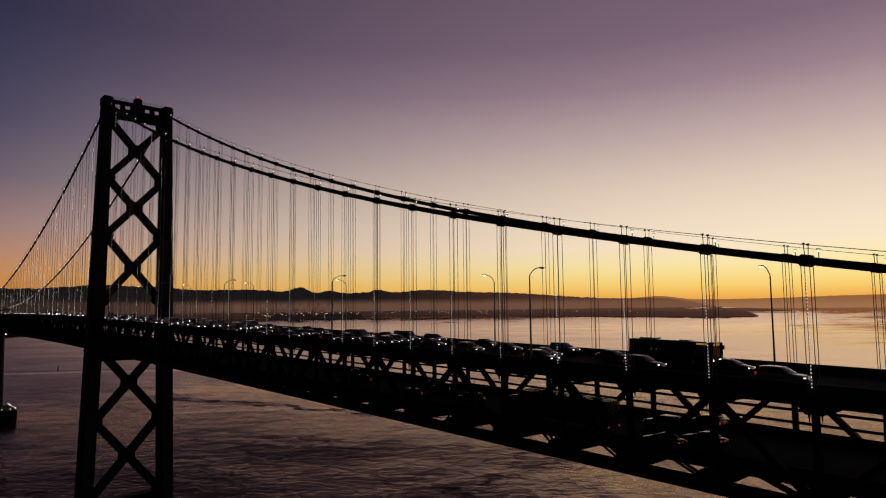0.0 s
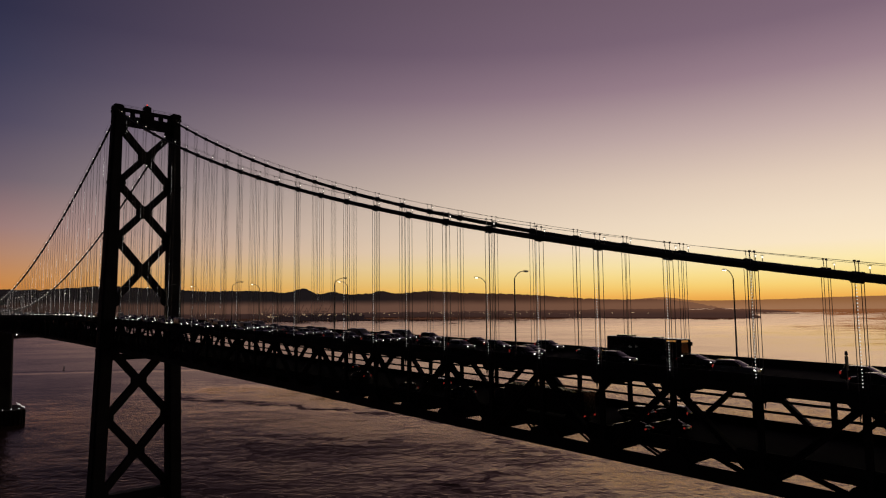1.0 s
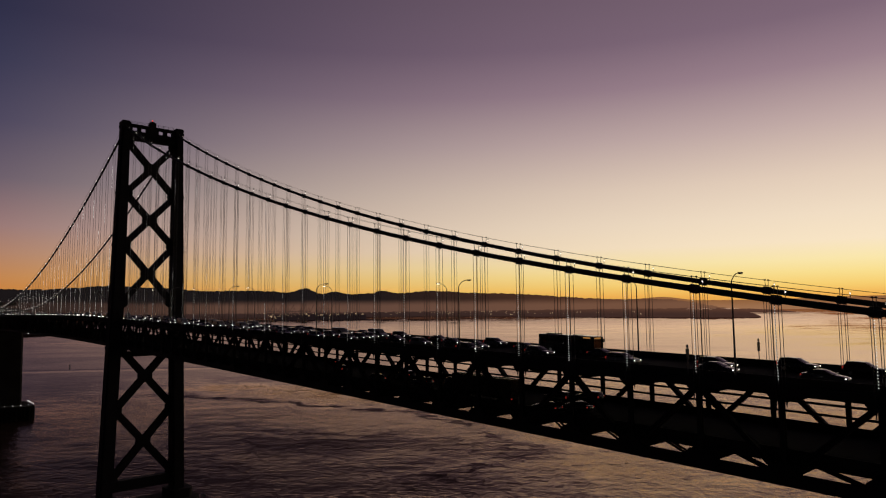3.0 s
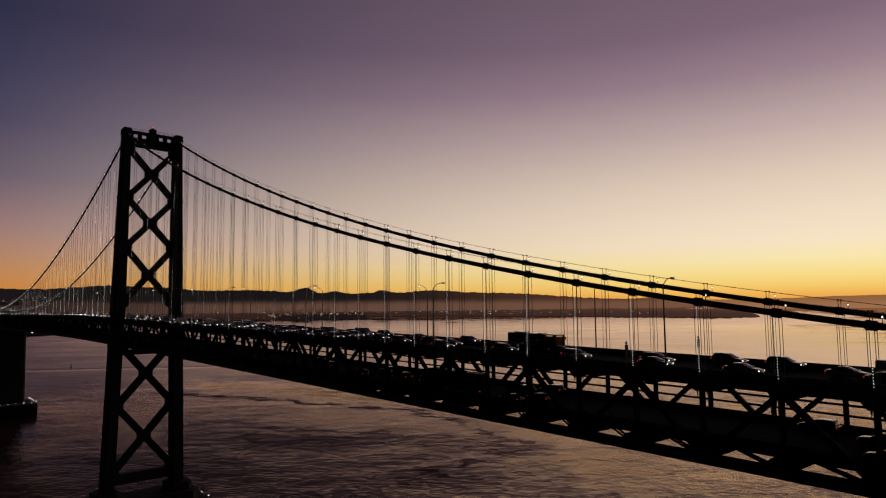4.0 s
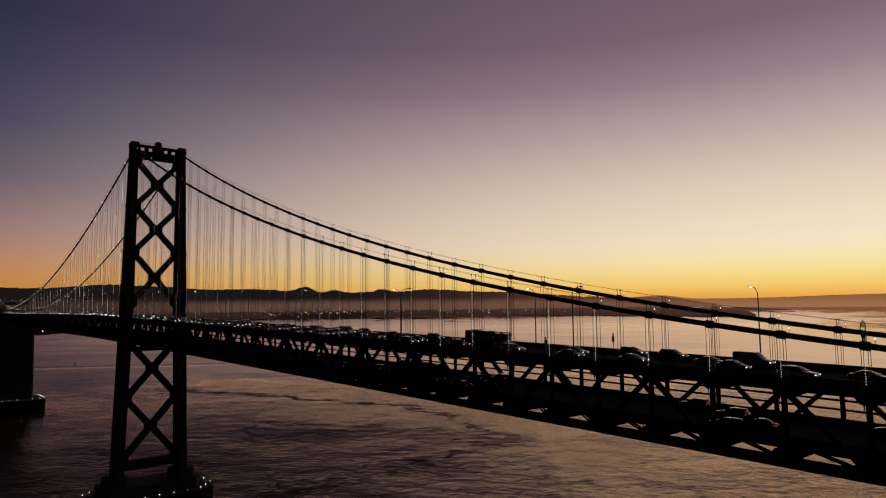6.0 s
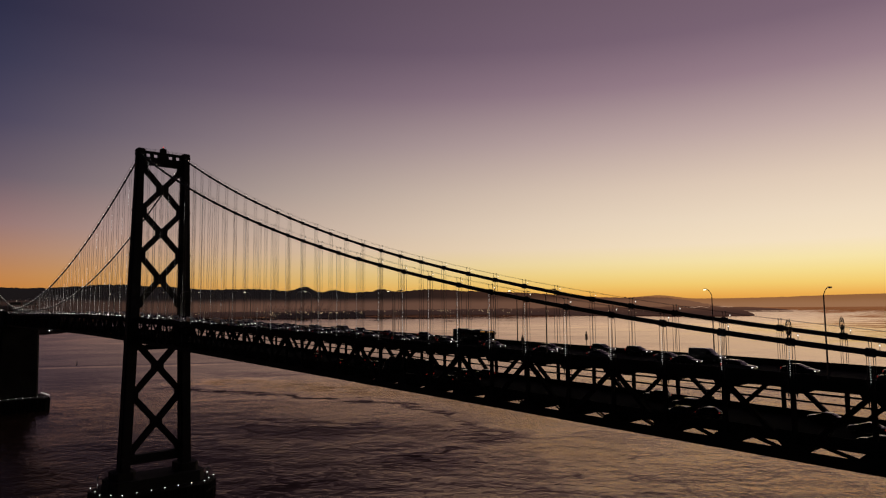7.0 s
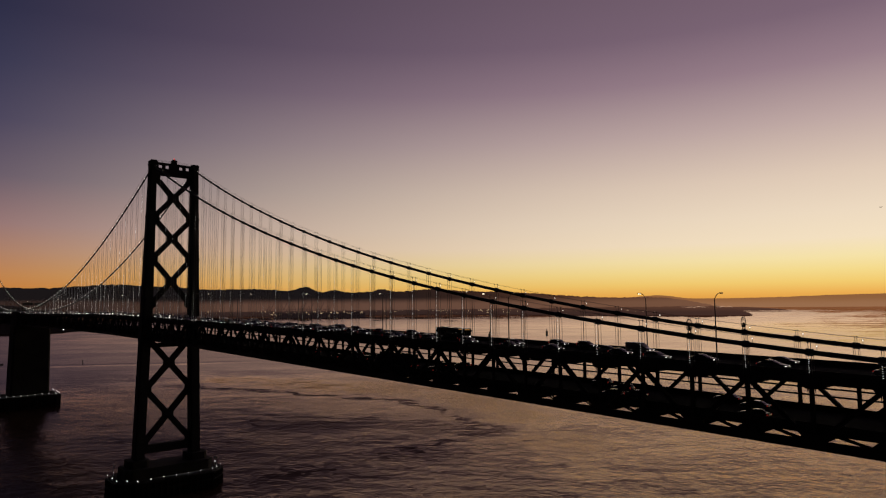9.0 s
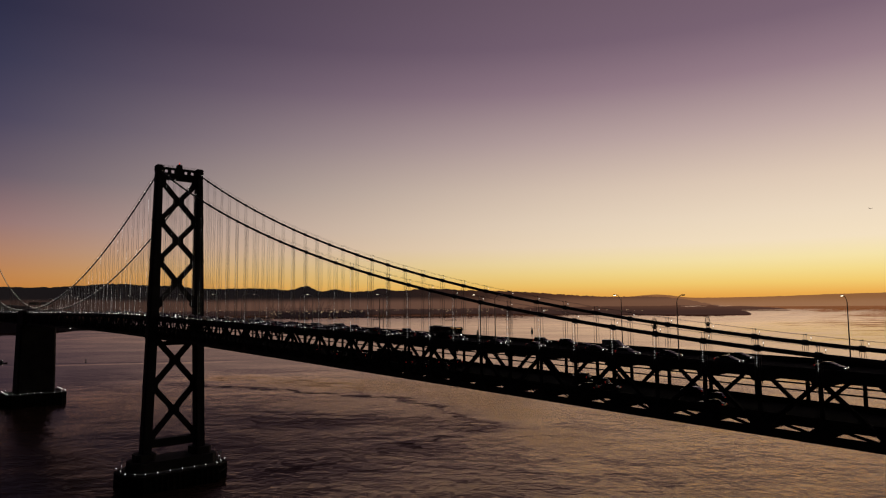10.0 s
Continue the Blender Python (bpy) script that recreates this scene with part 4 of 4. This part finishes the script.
# ---------------------------------------------------------------- road furniture
def street_lamp(x, s, lit):
    y = s * 9.42
    z = zb(x) + 10.3 + 0.9
    p = thing("street_lamp", "tall slender steel lamp pole with a curved arm", "street lamp", "street lamps", pose(x, y, z))
    bm = bmesh.new()
    bm_tube(bm, (0, 0, -0.5), (0, 0, 10.2), 0.13, 8, 0.08)
    bm_box(bm, 0, 0, -0.1, 0.3, 0.3, 0.25)
    part("pole", bm, GALV, p)
    bm = bmesh.new()
    arc = [Vector((0, 0, 10.1)), Vector((0, -s * 0.12, 10.4)), Vector((0, -s * 0.75, 10.95)), Vector((0, -s * 1.3, 11.2)), Vector((0, -s * 2.1, 11.3))]
    bm_sweep(bm, arc, 0.06, 6)
    part("arm", bm, GALV, p)
    bm = bmesh.new()
    bm_box(bm, 0, -s * 2.4, 11.32, 0.30, 0.75, 0.15)
    head = part("lamp_head", bm, GALV, p)
    bm = bmesh.new()
    bm_box(bm, 0, -s * 2.4, 11.20, 0.26, 0.5, 0.09)
    part("lens", bm, STREET if lit else GLASS, head, "lit warm lamp lens" if lit else "unlit lamp lens")
    return p


for i in range(-14, 4):
    street_lamp(191.0 + 45.72 * i, -1, False)
    street_lamp(258.3 + 45.72 * (i - 1), 1, True)


def road_sign(x, s):
    z = zb(x) + 11.2
    p = thing("road_sign", "small dark sign on a post above the barrier", "sign", "barrier signs", pose(x, s * 9.75, z))
    bm = bmesh.new()
    bm_tube(bm, (0, 0, -0.6), (0, 0, 2.6), 0.06, 6)
    part("post", bm, GALV, p)
    bm = bmesh.new()
    bm_box(bm, 0, 0, 1.75, 0.10, 0.65, 1.25)
    part("board", bm, SIGN, p)
    bm = bmesh.new()
    bm_tube(bm, (0, 0, 2.5), (0, 0, 2.85), 0.15, 8, 0.1)
    part("signal_cap", bm, SIGN, p)


road_sign(231.2, 1)
road_sign(231.2, -1)


def cable_gate(x, s):
    """Round barred gate that stops people climbing the cable."""
    g = thing("cable_gate", "round barred steel gate standing over the cable", "gate", "cable gates", pose(x, s * HALF, cable_z(x) + 0.35))
    bm = bmesh.new()
    ring = [Vector((0, 0.95 * math.cos(a), 1.45 + 0.95 * math.sin(a))) for a in [radians(-60 + 300 * i / 20) for i in range(21)]]
    bm_sweep(bm, ring, 0.06, 6)
    part("hoop", bm, STEEL, g)
    for i in range(11):
        a = radians(-40 + 260 * i / 10)
        bm = bmesh.new()
        bm_tube(bm, (0, 0.35 * math.cos(a), 1.45 + 0.35 * math.sin(a)), (0, 1.25 * math.cos(a), 1.45 + 1.25 * math.sin(a)), 0.03, 5)
        part("bar", bm, STEEL, g)
    for yy in (-0.42, 0.42):
        bm = bmesh.new()
        bm_tube(bm, (0, yy, -0.3), (0, yy, 1.0), 0.07, 6)
        part("post", bm, STEEL, g)
    bm = bmesh.new()
    bm_box(bm, 0, 0, 0.95, 0.06, 0.8, 0.9)
    part("door", bm, STEEL, g)


cable_gate(278.2, 1)
cable_gate(278.2, -1)


# ---------------------------------------------------------------- vehicles
WHEEL_BM = bmesh.new()
bm_tube(WHEEL_BM, (0, -0.11, 0), (0, 0.11, 0), 0.33, 16)
TYRE_MESH = to_mesh("tyre", WHEEL_BM, TYRE)
RIM_BM = bmesh.new()
bm_tube(RIM_BM, (0, -0.125, 0), (0, 0.125, 0), 0.21, 10)
RIM_MESH = to_mesh("rim", RIM_BM, RIM)


def between(rows, sub=3):
    """Stations eased through the given ones, so that the body has no creases."""
    out = []
    for i in range(len(rows) - 1):
        a, b, c, d = rows[max(i - 1, 0)], rows[i], rows[i + 1], rows[min(i + 2, len(rows) - 1)]
        for k in range(sub):
            t = k / sub
            out.append(tuple(q + 0.5 * t * (0.6 * (r - p) + t * (2 * (r - q) * 3 - 1.2 * (r - p) - 0.6 * (w - q) + t * (-4 * (r - q) + 0.6 * (r - p) + 0.6 * (w - q)))) for p, q, r, w in zip(a, b, c, d)))
    out.append(tuple(rows[-1]))
    return out


def loft(bm, stations, crown=0.03):
    """stations: (x, half width at foot, half width at top, foot, top); closed body with rounded sill, shoulder and roof."""
    rings = []
    for x, wf, wt, lo, hi in between(stations):
        h = hi - lo
        c = min(0.16, h * 0.3)
        half = [(wf * 0.93, lo), (wf, lo + 0.16 * h), (wf * 1.015, lo + 0.42 * h), (wf + (wt - wf) * 0.35, lo + 0.66 * h)]
        half += [(wt - c * (1 - math.cos(a)), hi - c * (1 - math.sin(a))) for a in (0.0, 0.55, 1.05)]
        half += [(max(wt - c, 0.05), hi), (max(wt - c, 0.05) * 0.5, hi + crown)]
        prof = [(-y, z) for y, z in half] + [(y, z) for y, z in reversed(half)]
        rings.append([bm.verts.new((x, y, z)) for y, z in prof])
    n = len(rings[0])
    for a, b in zip(rings, rings[1:]):
        for i in range(n):
            j = (i + 1) % n
            bm.faces.new((a[i], a[j], b[j], b[i]))
    bm.faces.new(rings[0][::-1])
    bm.faces.new(rings[-1])


# body and glass-house stations, front towards +x, by kind of car
SHAPES = {
    "sedan": dict(l=4.7, w=0.90, body=[(-2.35, .80, .70, .42, .82), (-2.2, .88, .80, .30, .98), (-1.5, .90, .84, .24, 1.02), (0.6, .90, .84, .24, 0.98), (1.5, .90, .82, .24, 0.92), (2.15, .86, .74, .28, 0.80), (2.35, .76, .64, .36, 0.66)],
                  glass=[(-1.75, .74, .66, .95, 1.02), (-1.0, .78, .60, .95, 1.40), (0.0, .78, .60, .95, 1.44), (1.15, .76, .70, .92, .99)], roof=[(-0.98, .60, .56, 1.38, 1.44), (-0.5, .62, .58, 1.42, 1.48), (0.05, .60, .56, 1.41, 1.46)], axle=(-1.38, 1.40), wheel=1.0),
    "suv": dict(l=4.7, w=0.94, body=[(-2.35, .84, .78, .48, 1.10), (-2.2, .92, .86, .36, 1.14), (-1.0, .94, .88, .30, 1.14), (0.9, .94, .88, .30, 1.10), (1.6, .94, .86, .30, 1.06), (2.2, .90, .80, .34, 0.96), (2.36, .80, .70, .44, 0.80)],
                glass=[(-2.15, .82, .72, 1.08, 1.20), (-1.85, .84, .68, 1.08, 1.62), (0.1, .84, .68, 1.08, 1.66), (1.05, .82, .76, 1.05, 1.12)], roof=[(-1.95, .68, .64, 1.60, 1.68), (-1.0, .70, .66, 1.65, 1.73), (0.15, .68, .64, 1.62, 1.68)], axle=(-1.40, 1.42), wheel=1.1),
    "van": dict(l=5.6, w=1.0, body=[(-2.8, .94, .84, .50, 2.05), (-2.7, 1.0, .90, .36, 2.20), (0.2, 1.0, .90, .34, 2.22), (0.75, 1.0, .90, .34, 2.02), (1.45, 1.0, .92, .34, 1.36), (2.0, .99, .90, .34, 1.18), (2.65, .94, .82, .38, 0.98), (2.8, .84, .74, .48, .84)],
                glass=[(0.34, 1.012, .915, 1.30, 1.92), (0.75, 1.012, .915, 1.28, 1.96), (1.30, 1.0, .93, 1.24, 1.46), (1.46, .98, .92, 1.22, 1.36)], roof=[], axle=(-1.75, 1.75), wheel=1.1),
}


def car_parts(owner, kind, colour, far=False):
    sh = SHAPES[kind]
    bm = bmesh.new()
    loft(bm, sh["body"])
    part("body", bm, PAINTS[colour], owner, "", True)
    bm = bmesh.new()
    loft(bm, sh["glass"])
    part("cabin_glass", bm, GLASS, owner, "dark tinted glass", True)
    if sh["roof"] and far in (False, "low"):
        bm = bmesh.new()
        loft(bm, sh["roof"], 0.015)
        part("roof", bm, PAINTS[colour], owner, "", True)
        for s in (-1, 1):
            bm = bmesh.new()
            for a, b in zip(sh["glass"], sh["glass"][1:]):
                bm_beam(bm, (a[0], s * (a[2] + 0.01), a[4] - 0.02), (b[0], s * (b[2] + 0.01), b[4] - 0.02), 0.07, 0.06)
            m = (sh["glass"][1][0] + sh["glass"][2][0]) / 2
            bm_beam(bm, (m, s * (sh["glass"][1][1] + 0.01), sh["glass"][1][3]), (m, s * (sh["glass"][1][2] + 0.02), sh["glass"][1][4]), 0.08, 0.05, (1, 0, 0))
            part("pillar", bm, PAINTS[colour], owner)
    front, rear = sh["body"][-2], sh["body"][1]
    for s in (-1, 1):
        bm = bmesh.new()
        bm_box(bm, front[0] + 0.06, s * (front[1] - 0.16), front[4] - 0.12, 0.14, 0.55 if far == "glare" else 0.34 if far is True else 0.17, 0.30 if far == "glare" else 0.14 if far is True else 0.08)
        part("headlight", bm, HEAD if far != "low" else GLASS, owner, "lit headlight" if far != "low" else "clear headlight glass")
        if far in (True, "glare"):
            for ax in sh["axle"]:
                piece("wheel", TYRE_MESH, pose(ax, s * (sh["w"] - 0.13), 0.33 * sh["wheel"]) @ Matrix.Scale(sh["wheel"], 4), owner)
            continue
        bm = bmesh.new()
        bm_box(bm, rear[0] - 0.06, s * (rear[1] - 0.12), rear[4] - (0.16 if kind != "van" else 1.1), 0.14, 0.20, 0.16 if kind == "sedan" else 0.3)
        part("taillight", bm, TAIL, owner, "red taillight")
        bm = bmesh.new()
        g = sh["glass"][-1]
        bm_box(bm, g[0] - 0.25, s * (g[1] + 0.22), g[4] + 0.06, 0.12, 0.22, 0.15)
        part("mirror", bm, PAINTS[colour], owner)
        for ax in sh["axle"]:
            w = piece("wheel", TYRE_MESH, pose(ax, s * (sh["w"] - 0.13), 0.33 * sh["wheel"]) @ Matrix.Scale(sh["wheel"], 4), owner)
            piece("rim", RIM_MESH, Matrix(), w)


def bus_parts(owner):
    L, W, H = 11.0, 1.28, 3.05
    bm = bmesh.new()
    loft(bm, [(-L / 2, W - .06, W - .1, .55, H - .12), (-L / 2 + .2, W, W - .03, .36, H), (L / 2 - .35, W, W - .03, .36, H), (L / 2, W - .05, W - .12, .42, H - .25)])
    part("body", bm, PAINTS["grey"], owner, "dark painted bus body")
    for s in (-1, 1):
        for i in range(8):
            bm = bmesh.new()
            bm_box(bm, -4.7 + i * 1.22, s * (W + 0.005), 1.95, 1.1, 0.03, 1.0)
            part("window", bm, GLASS, owner, "dark side window")
        for ax in (-3.2, 3.1):
            w = piece("wheel", TYRE_MESH, pose(ax, s * (W - .16), 0.5) @ Matrix.Scale(1.5, 4), owner)
            piece("rim", RIM_MESH, Matrix(), w)
        bm = bmesh.new()
        bm_box(bm, L / 2 + .01, s * .95, .85, .1, .34, .2)
        part("headlight", bm, HEAD, owner, "lit headlight")
        bm = bmesh.new()
        bm_box(bm, L / 2 + .25, s * 1.42, 2.35, .16, .2, .5)
        part("mirror", bm, TYRE, owner)
    bm = bmesh.new()
    bm_box(bm, L / 2 + .0, 0, 1.85, .06, 2.2, 1.2)
    part("windscreen", bm, GLASS, owner)
    bm = bmesh.new()
    bm_box(bm, L / 2 + .0, 0, 2.75, .06, 1.7, .28)
    bm_box(bm, L / 2 - 1.2, -(W + .01), 2.78, 1.4, .04, .22)
    part("route_sign", bm, AMBER, owner, "amber lit route sign")
    bm = bmesh.new()
    bm_box(bm, -3.4, 0, H + .08, 2.2, 1.6, .2)
    bm_box(bm, 1.6, 0, H + .05, 1.2, 1.2, .12)
    part("roof_unit", bm, PAINTS["grey"], owner)


LABELS = {"sedan": "sedan with headlights lit", "suv": "sport utility car with headlights lit", "van": "cargo van with headlights lit"}
protos = {}


def on_road(x, y, deck=10.3, back=False):
    tilt = math.degrees(math.atan((zb(x + 1) - zb(x - 1)) / 2))
    return pose(x, y, zb(x) + deck, 0, 0, 180 if back else 0) @ pose(0, 0, 0, 0, tilt if back else -tilt, 0)


def vehicle(kind, colour, x, y, deck=10.3, back=False, far=False):
    """x is where the front bumper stands."""
    off = SHAPES[kind]["l"] / 2
    m = on_road(x - off if not back else x + off, y, deck, back)
    if (kind, colour, far) in protos:
        return copy_thing(protos[kind, colour, far], m)
    ob = thing("car" if kind != "van" else "van", "%s %s on the %s roadway" % ({"blue": "dark blue", "red": "dark red"}.get(colour, colour), LABELS[kind] if far != "low" else LABELS[kind].replace("headlights", "taillights"), "lower" if far == "low" else "upper"), "car" if kind != "van" else "van", "cars on the bridge", m)
    car_parts(ob, kind, colour, far)
    protos[kind, colour, far] = ob
    return ob


# traffic on the upper roadway, as it stands at most times
NEAR = [("suv", "white", 221.0, -4.2), ("sedan", "grey", 213.0, 2.4), ("suv", "grey", 232.6, -0.6), ("sedan", "black", 234.5, -4.3), ("suv", "black", 239.8, 6.4),
        ("sedan", "silver", 246.3, -3.6), ("suv", "black", 247.2, 7.0), ("sedan", "white", 256.3, 1.9), ("sedan", "black", 261.4, -1.6),
        ("van", "white", 261.6, 5.8), ("suv", "white", 271.6, -5.4), ("sedan", "black", 278.6, -1.8), ("sedan", "silver", 291.0, -3.4), ("sedan", "grey", 289.5, 4.5),
        ("sedan", "silver", 307.0, -1.8), ("suv", "grey", 205.5, -3.6), ("sedan", "silver", 197.0, 3.0), ("suv", "black", 192.6, -6.6), ("sedan", "blue", 188.2, -0.4),
        ("suv", "silver", 186.0, 6.6), ("sedan", "black", 178.2, 2.8), ("suv", "white", 176.5, -3.8), ("sedan", "red", 169.8, 6.6), ("sedan", "grey", 164.2, -0.2)]
for kind, colour, x, y in NEAR:
    vehicle(kind, colour, x, y)
bus = thing("bus", "dark city bus with an amber route sign on the upper roadway", "bus", at=on_road(207.0 - 5.5, 6.3))
bus_parts(bus)
traffic = random.Random(21)
for lane in (-7.0, -3.5, 0.0, 3.5, 7.0):
    x = 158 - traffic.uniform(0, 9)
    while x > -560:
        kind = traffic.choice(("sedan", "sedan", "suv", "suv", "van"))
        if kind == "van":
            colour = "white"
        else:
            colour = traffic.choice(("silver", "black", "grey", "white", "blue"))
        vehicle(kind, colour, x, lane + traffic.uniform(-0.3, 0.3), far="glare" if x < -15 else x < 100)
        x -= traffic.uniform(11, 19) if x > -20 else traffic.uniform(12, 24)

# lower roadway, driving the other way
lower = random.Random(4)
for lane in (-6.6, -2.6, 2.0, 6.2):
    x = 330 - lower.uniform(0, 14)
    while x > 120:
        kind, colour = lower.choice(("sedan", "suv", "suv")), lower.choice(("black", "grey", "blue", "black"))
        if not (lane == -6.6 and 176 < x < 204):
            vehicle(kind, colour, x, lane, 2.75, True, "low")
        x -= lower.uniform(26, 60)


def trailer_truck(x, y):
    """Lorry with a long box trailer; x is its front bumper, and it drives towards -x."""
    t = thing("truck", "dark lorry with a long box trailer on the lower roadway", "truck", at=on_road(x, y, 2.75, True))
    bm = bmesh.new()
    loft(bm, [(-2.3, 1.1, 1.0, .7, 2.5), (-2.2, 1.2, 1.12, .6, 3.0), (-1.2, 1.2, 1.12, .55, 3.05), (-0.75, 1.2, 1.1, .5, 2.4), (-0.5, 1.2, 1.1, .45, 1.75), (-0.1, 1.15, 1.05, .4, 1.6), (0.0, 1.05, .95, .5, 1.4)])
    cab = part("cab", bm, PAINTS["blue"], t, "dark blue lorry cab", True)
    bm = bmesh.new()
    loft(bm, [(-1.15, 1.06, 1.0, 1.85, 2.85), (-0.72, 1.05, 1.0, 1.75, 2.45), (-0.56, 1.04, 1.0, 1.72, 1.95)])
    part("windscreen", bm, GLASS, cab)
    bm = bmesh.new()
    bm_box(bm, -9.8, 0, 2.65, 13.6, 2.56, 2.75)
    bmesh.ops.bevel(bm, geom=list(bm.edges), offset=0.06, segments=2, affect="EDGES")
    box = part("trailer", bm, PAINTS["grey"], t, "grey box trailer with ribbed sides")
    for s in (-1, 1):
        for i in range(13):
            bm = bmesh.new()
            bm_box(bm, -15.9 + i * 1.02, s * 1.295, 2.65, 0.07, 0.04, 2.6)
            part("rib", bm, PAINTS["grey"], box)
        bm = bmesh.new()
        bm_box(bm, -16.62, s * 1.05, 1.15, 0.06, 0.3, 0.16)
        part("taillight", bm, TAIL, t, "red taillight")
        bm = bmesh.new()
        bm_box(bm, 0.0, s * 0.85, 0.85, 0.1, 0.32, 0.2)
        part("headlight", bm, GLASS, t)
        for ax in (-0.95, -3.4, -4.6, -14.0, -15.3):
            piece("wheel", TYRE_MESH, pose(ax, s * 1.05, 0.5) @ Matrix.Diagonal((1.5, 2.2, 1.5, 1)), t)
    bm = bmesh.new()
    bm_box(bm, -8.9, 0, 1.0, 15.2, 0.9, 0.3)
    part("chassis", bm, TYRE, t)


trailer_truck(184.0, -6.4)


def sign_gantry(x):
    z = zb(x) + 10.3
    g = thing("sign_gantry", "dark overhead sign gantry across the upper roadway", "gantry", at=pose(x, 0, z))
    for s in (-1, 1):
        bm = bmesh.new()
        bm_tube(bm, (0, s * 9.3, 0), (0, s * 9.3, 10.2), 0.28, 8, 0.2)
        part("post", bm, STEEL, g)
    bm = bmesh.new()
    for dz in (8.0, 9.8):
        bm_tube(bm, (0, -9.3, dz), (0, 9.3, dz), 0.14, 6)
    for i in range(12):
        y = -9.3 + 18.6 * i / 12
        bm_tube(bm, (0, y, 8.0 if i % 2 else 9.8), (0, y + 1.55, 9.8 if i % 2 else 8.0), 0.08, 5)
    part("truss_beam", bm, STEEL, g)
    for y in (-5.2, 3.6):
        bm = bmesh.new()
        bm_box(bm, 0.3, y, 8.8, 0.16, 7.6, 2.6)
        part("sign_board", bm, SIGN, g)


sign_gantry(-348.0)


def tug_boat(x, y, turn):
    b = thing("boat", "small dark work boat under way with a white light", "boat", at=pose(x, y, 0, 0, 0, turn))
    bm = bmesh.new()
    rings = []
    for px_, w, lo, hi in ((-8, 2.0, -0.6, 1.6), (-4, 2.6, -0.9, 1.5), (3, 2.5, -0.9, 1.8), (7, 1.3, -0.7, 2.4), (9, 0.15, 0.2, 2.8)):
        rings.append([bm.verts.new(c) for c in ((px_, -w, hi), (px_, -w * 0.7, lo), (px_, w * 0.7, lo), (px_, w, hi))])
    for a, c in zip(rings, rings[1:]):
        for i in range(4):
            j = (i + 1) % 4
            bm.faces.new((a[i], a[j], c[j], c[i]))
    bm.faces.new(rings[0][::-1])
    bm.faces.new(rings[-1])
    part("hull", bm, SIGN, b)
    bm = bmesh.new()
    bm_box(bm, -1, 0, 2.9, 6, 3.4, 2.6)
    bm_box(bm, 0.6, 0, 5.0, 3, 2.8, 1.8)
    part("wheelhouse", bm, CONCRETE, b)
    bm = bmesh.new()
    bm_tube(bm, (-0.5, 0, 5.9), (-0.5, 0, 9.5), 0.1, 6)
    part("mast", bm, GALV, b)
    bm = bmesh.new()
    bm_box(bm, 1.9, -1.42, 5.2, 0.6, 0.1, 0.6)
    bm_box(bm, -0.5, 0, 9.7, 0.4, 0.4, 0.4)
    part("lamp", bm, PIERLIGHT, b, "lit white lamp")


tug_boat(-919, 47, 60)


def channel_buoy(x, y):
    b = thing("buoy", "dark channel buoy floating on the bay", "buoy", at=pose(x, y, 0))
    bm = bmesh.new()
    bm_tube(bm, (0, 0, -0.6), (0, 0, 0.9), 1.3, 12)
    part("float", bm, SIGN, b)
    bm = bmesh.new()
    for i in range(4):
        a = math.pi / 4 + i * math.pi / 2
        bm_tube(bm, (1.0 * math.cos(a), 1.0 * math.sin(a), 0.8), (0.35 * math.cos(a), 0.35 * math.sin(a), 5.2), 0.12, 6)
    part("cage", bm, SIGN, b)
    bm = bmesh.new()
    bm_tube(bm, (0, 0, 3.6), (0, 0, 6.0), 0.8, 8, 0.4)
    part("topmark", bm, SIGN, b)


channel_buoy(-849, 153)


def small_drone(x, y, z):
    d = thing("drone", "small dark four-armed drone hovering far off", "drone", at=pose(x, y, z, 0, 0, 20))
    bm = bmesh.new()
    bm_box(bm, 0, 0, 0, 1.0, 0.6, 0.45)
    bmesh.ops.bevel(bm, geom=list(bm.edges), offset=0.1, segments=2, affect="EDGES")
    part("body", bm, SIGN, d)
    for sx in (-1, 1):
        for sy in (-1, 1):
            bm = bmesh.new()
            bm_tube(bm, (sx * 0.3, sy * 0.2, 0.05), (sx * 1.25, sy * 1.1, 0.25), 0.11, 6)
            arm = part("arm", bm, SIGN, d)
            bm = bmesh.new()
            bm_tube(bm, (sx * 1.25, sy * 1.1, 0.2), (sx * 1.25, sy * 1.1, 0.42), 0.16, 8)
            bm_box(bm, sx * 1.25, sy * 1.1, 0.45, 1.0, 0.09, 0.03)
            part("rotor", bm, SIGN, arm)


small_drone(155.5, 568.8, 171.6)

bm = bmesh.new()
bm_box(bm, -178.0, -10.75, zb(-178) + 0.2, 0.6, 0.25, 0.6)
part("navigation_light", bm, PIERLIGHT, span, "lit white lamp under the span")
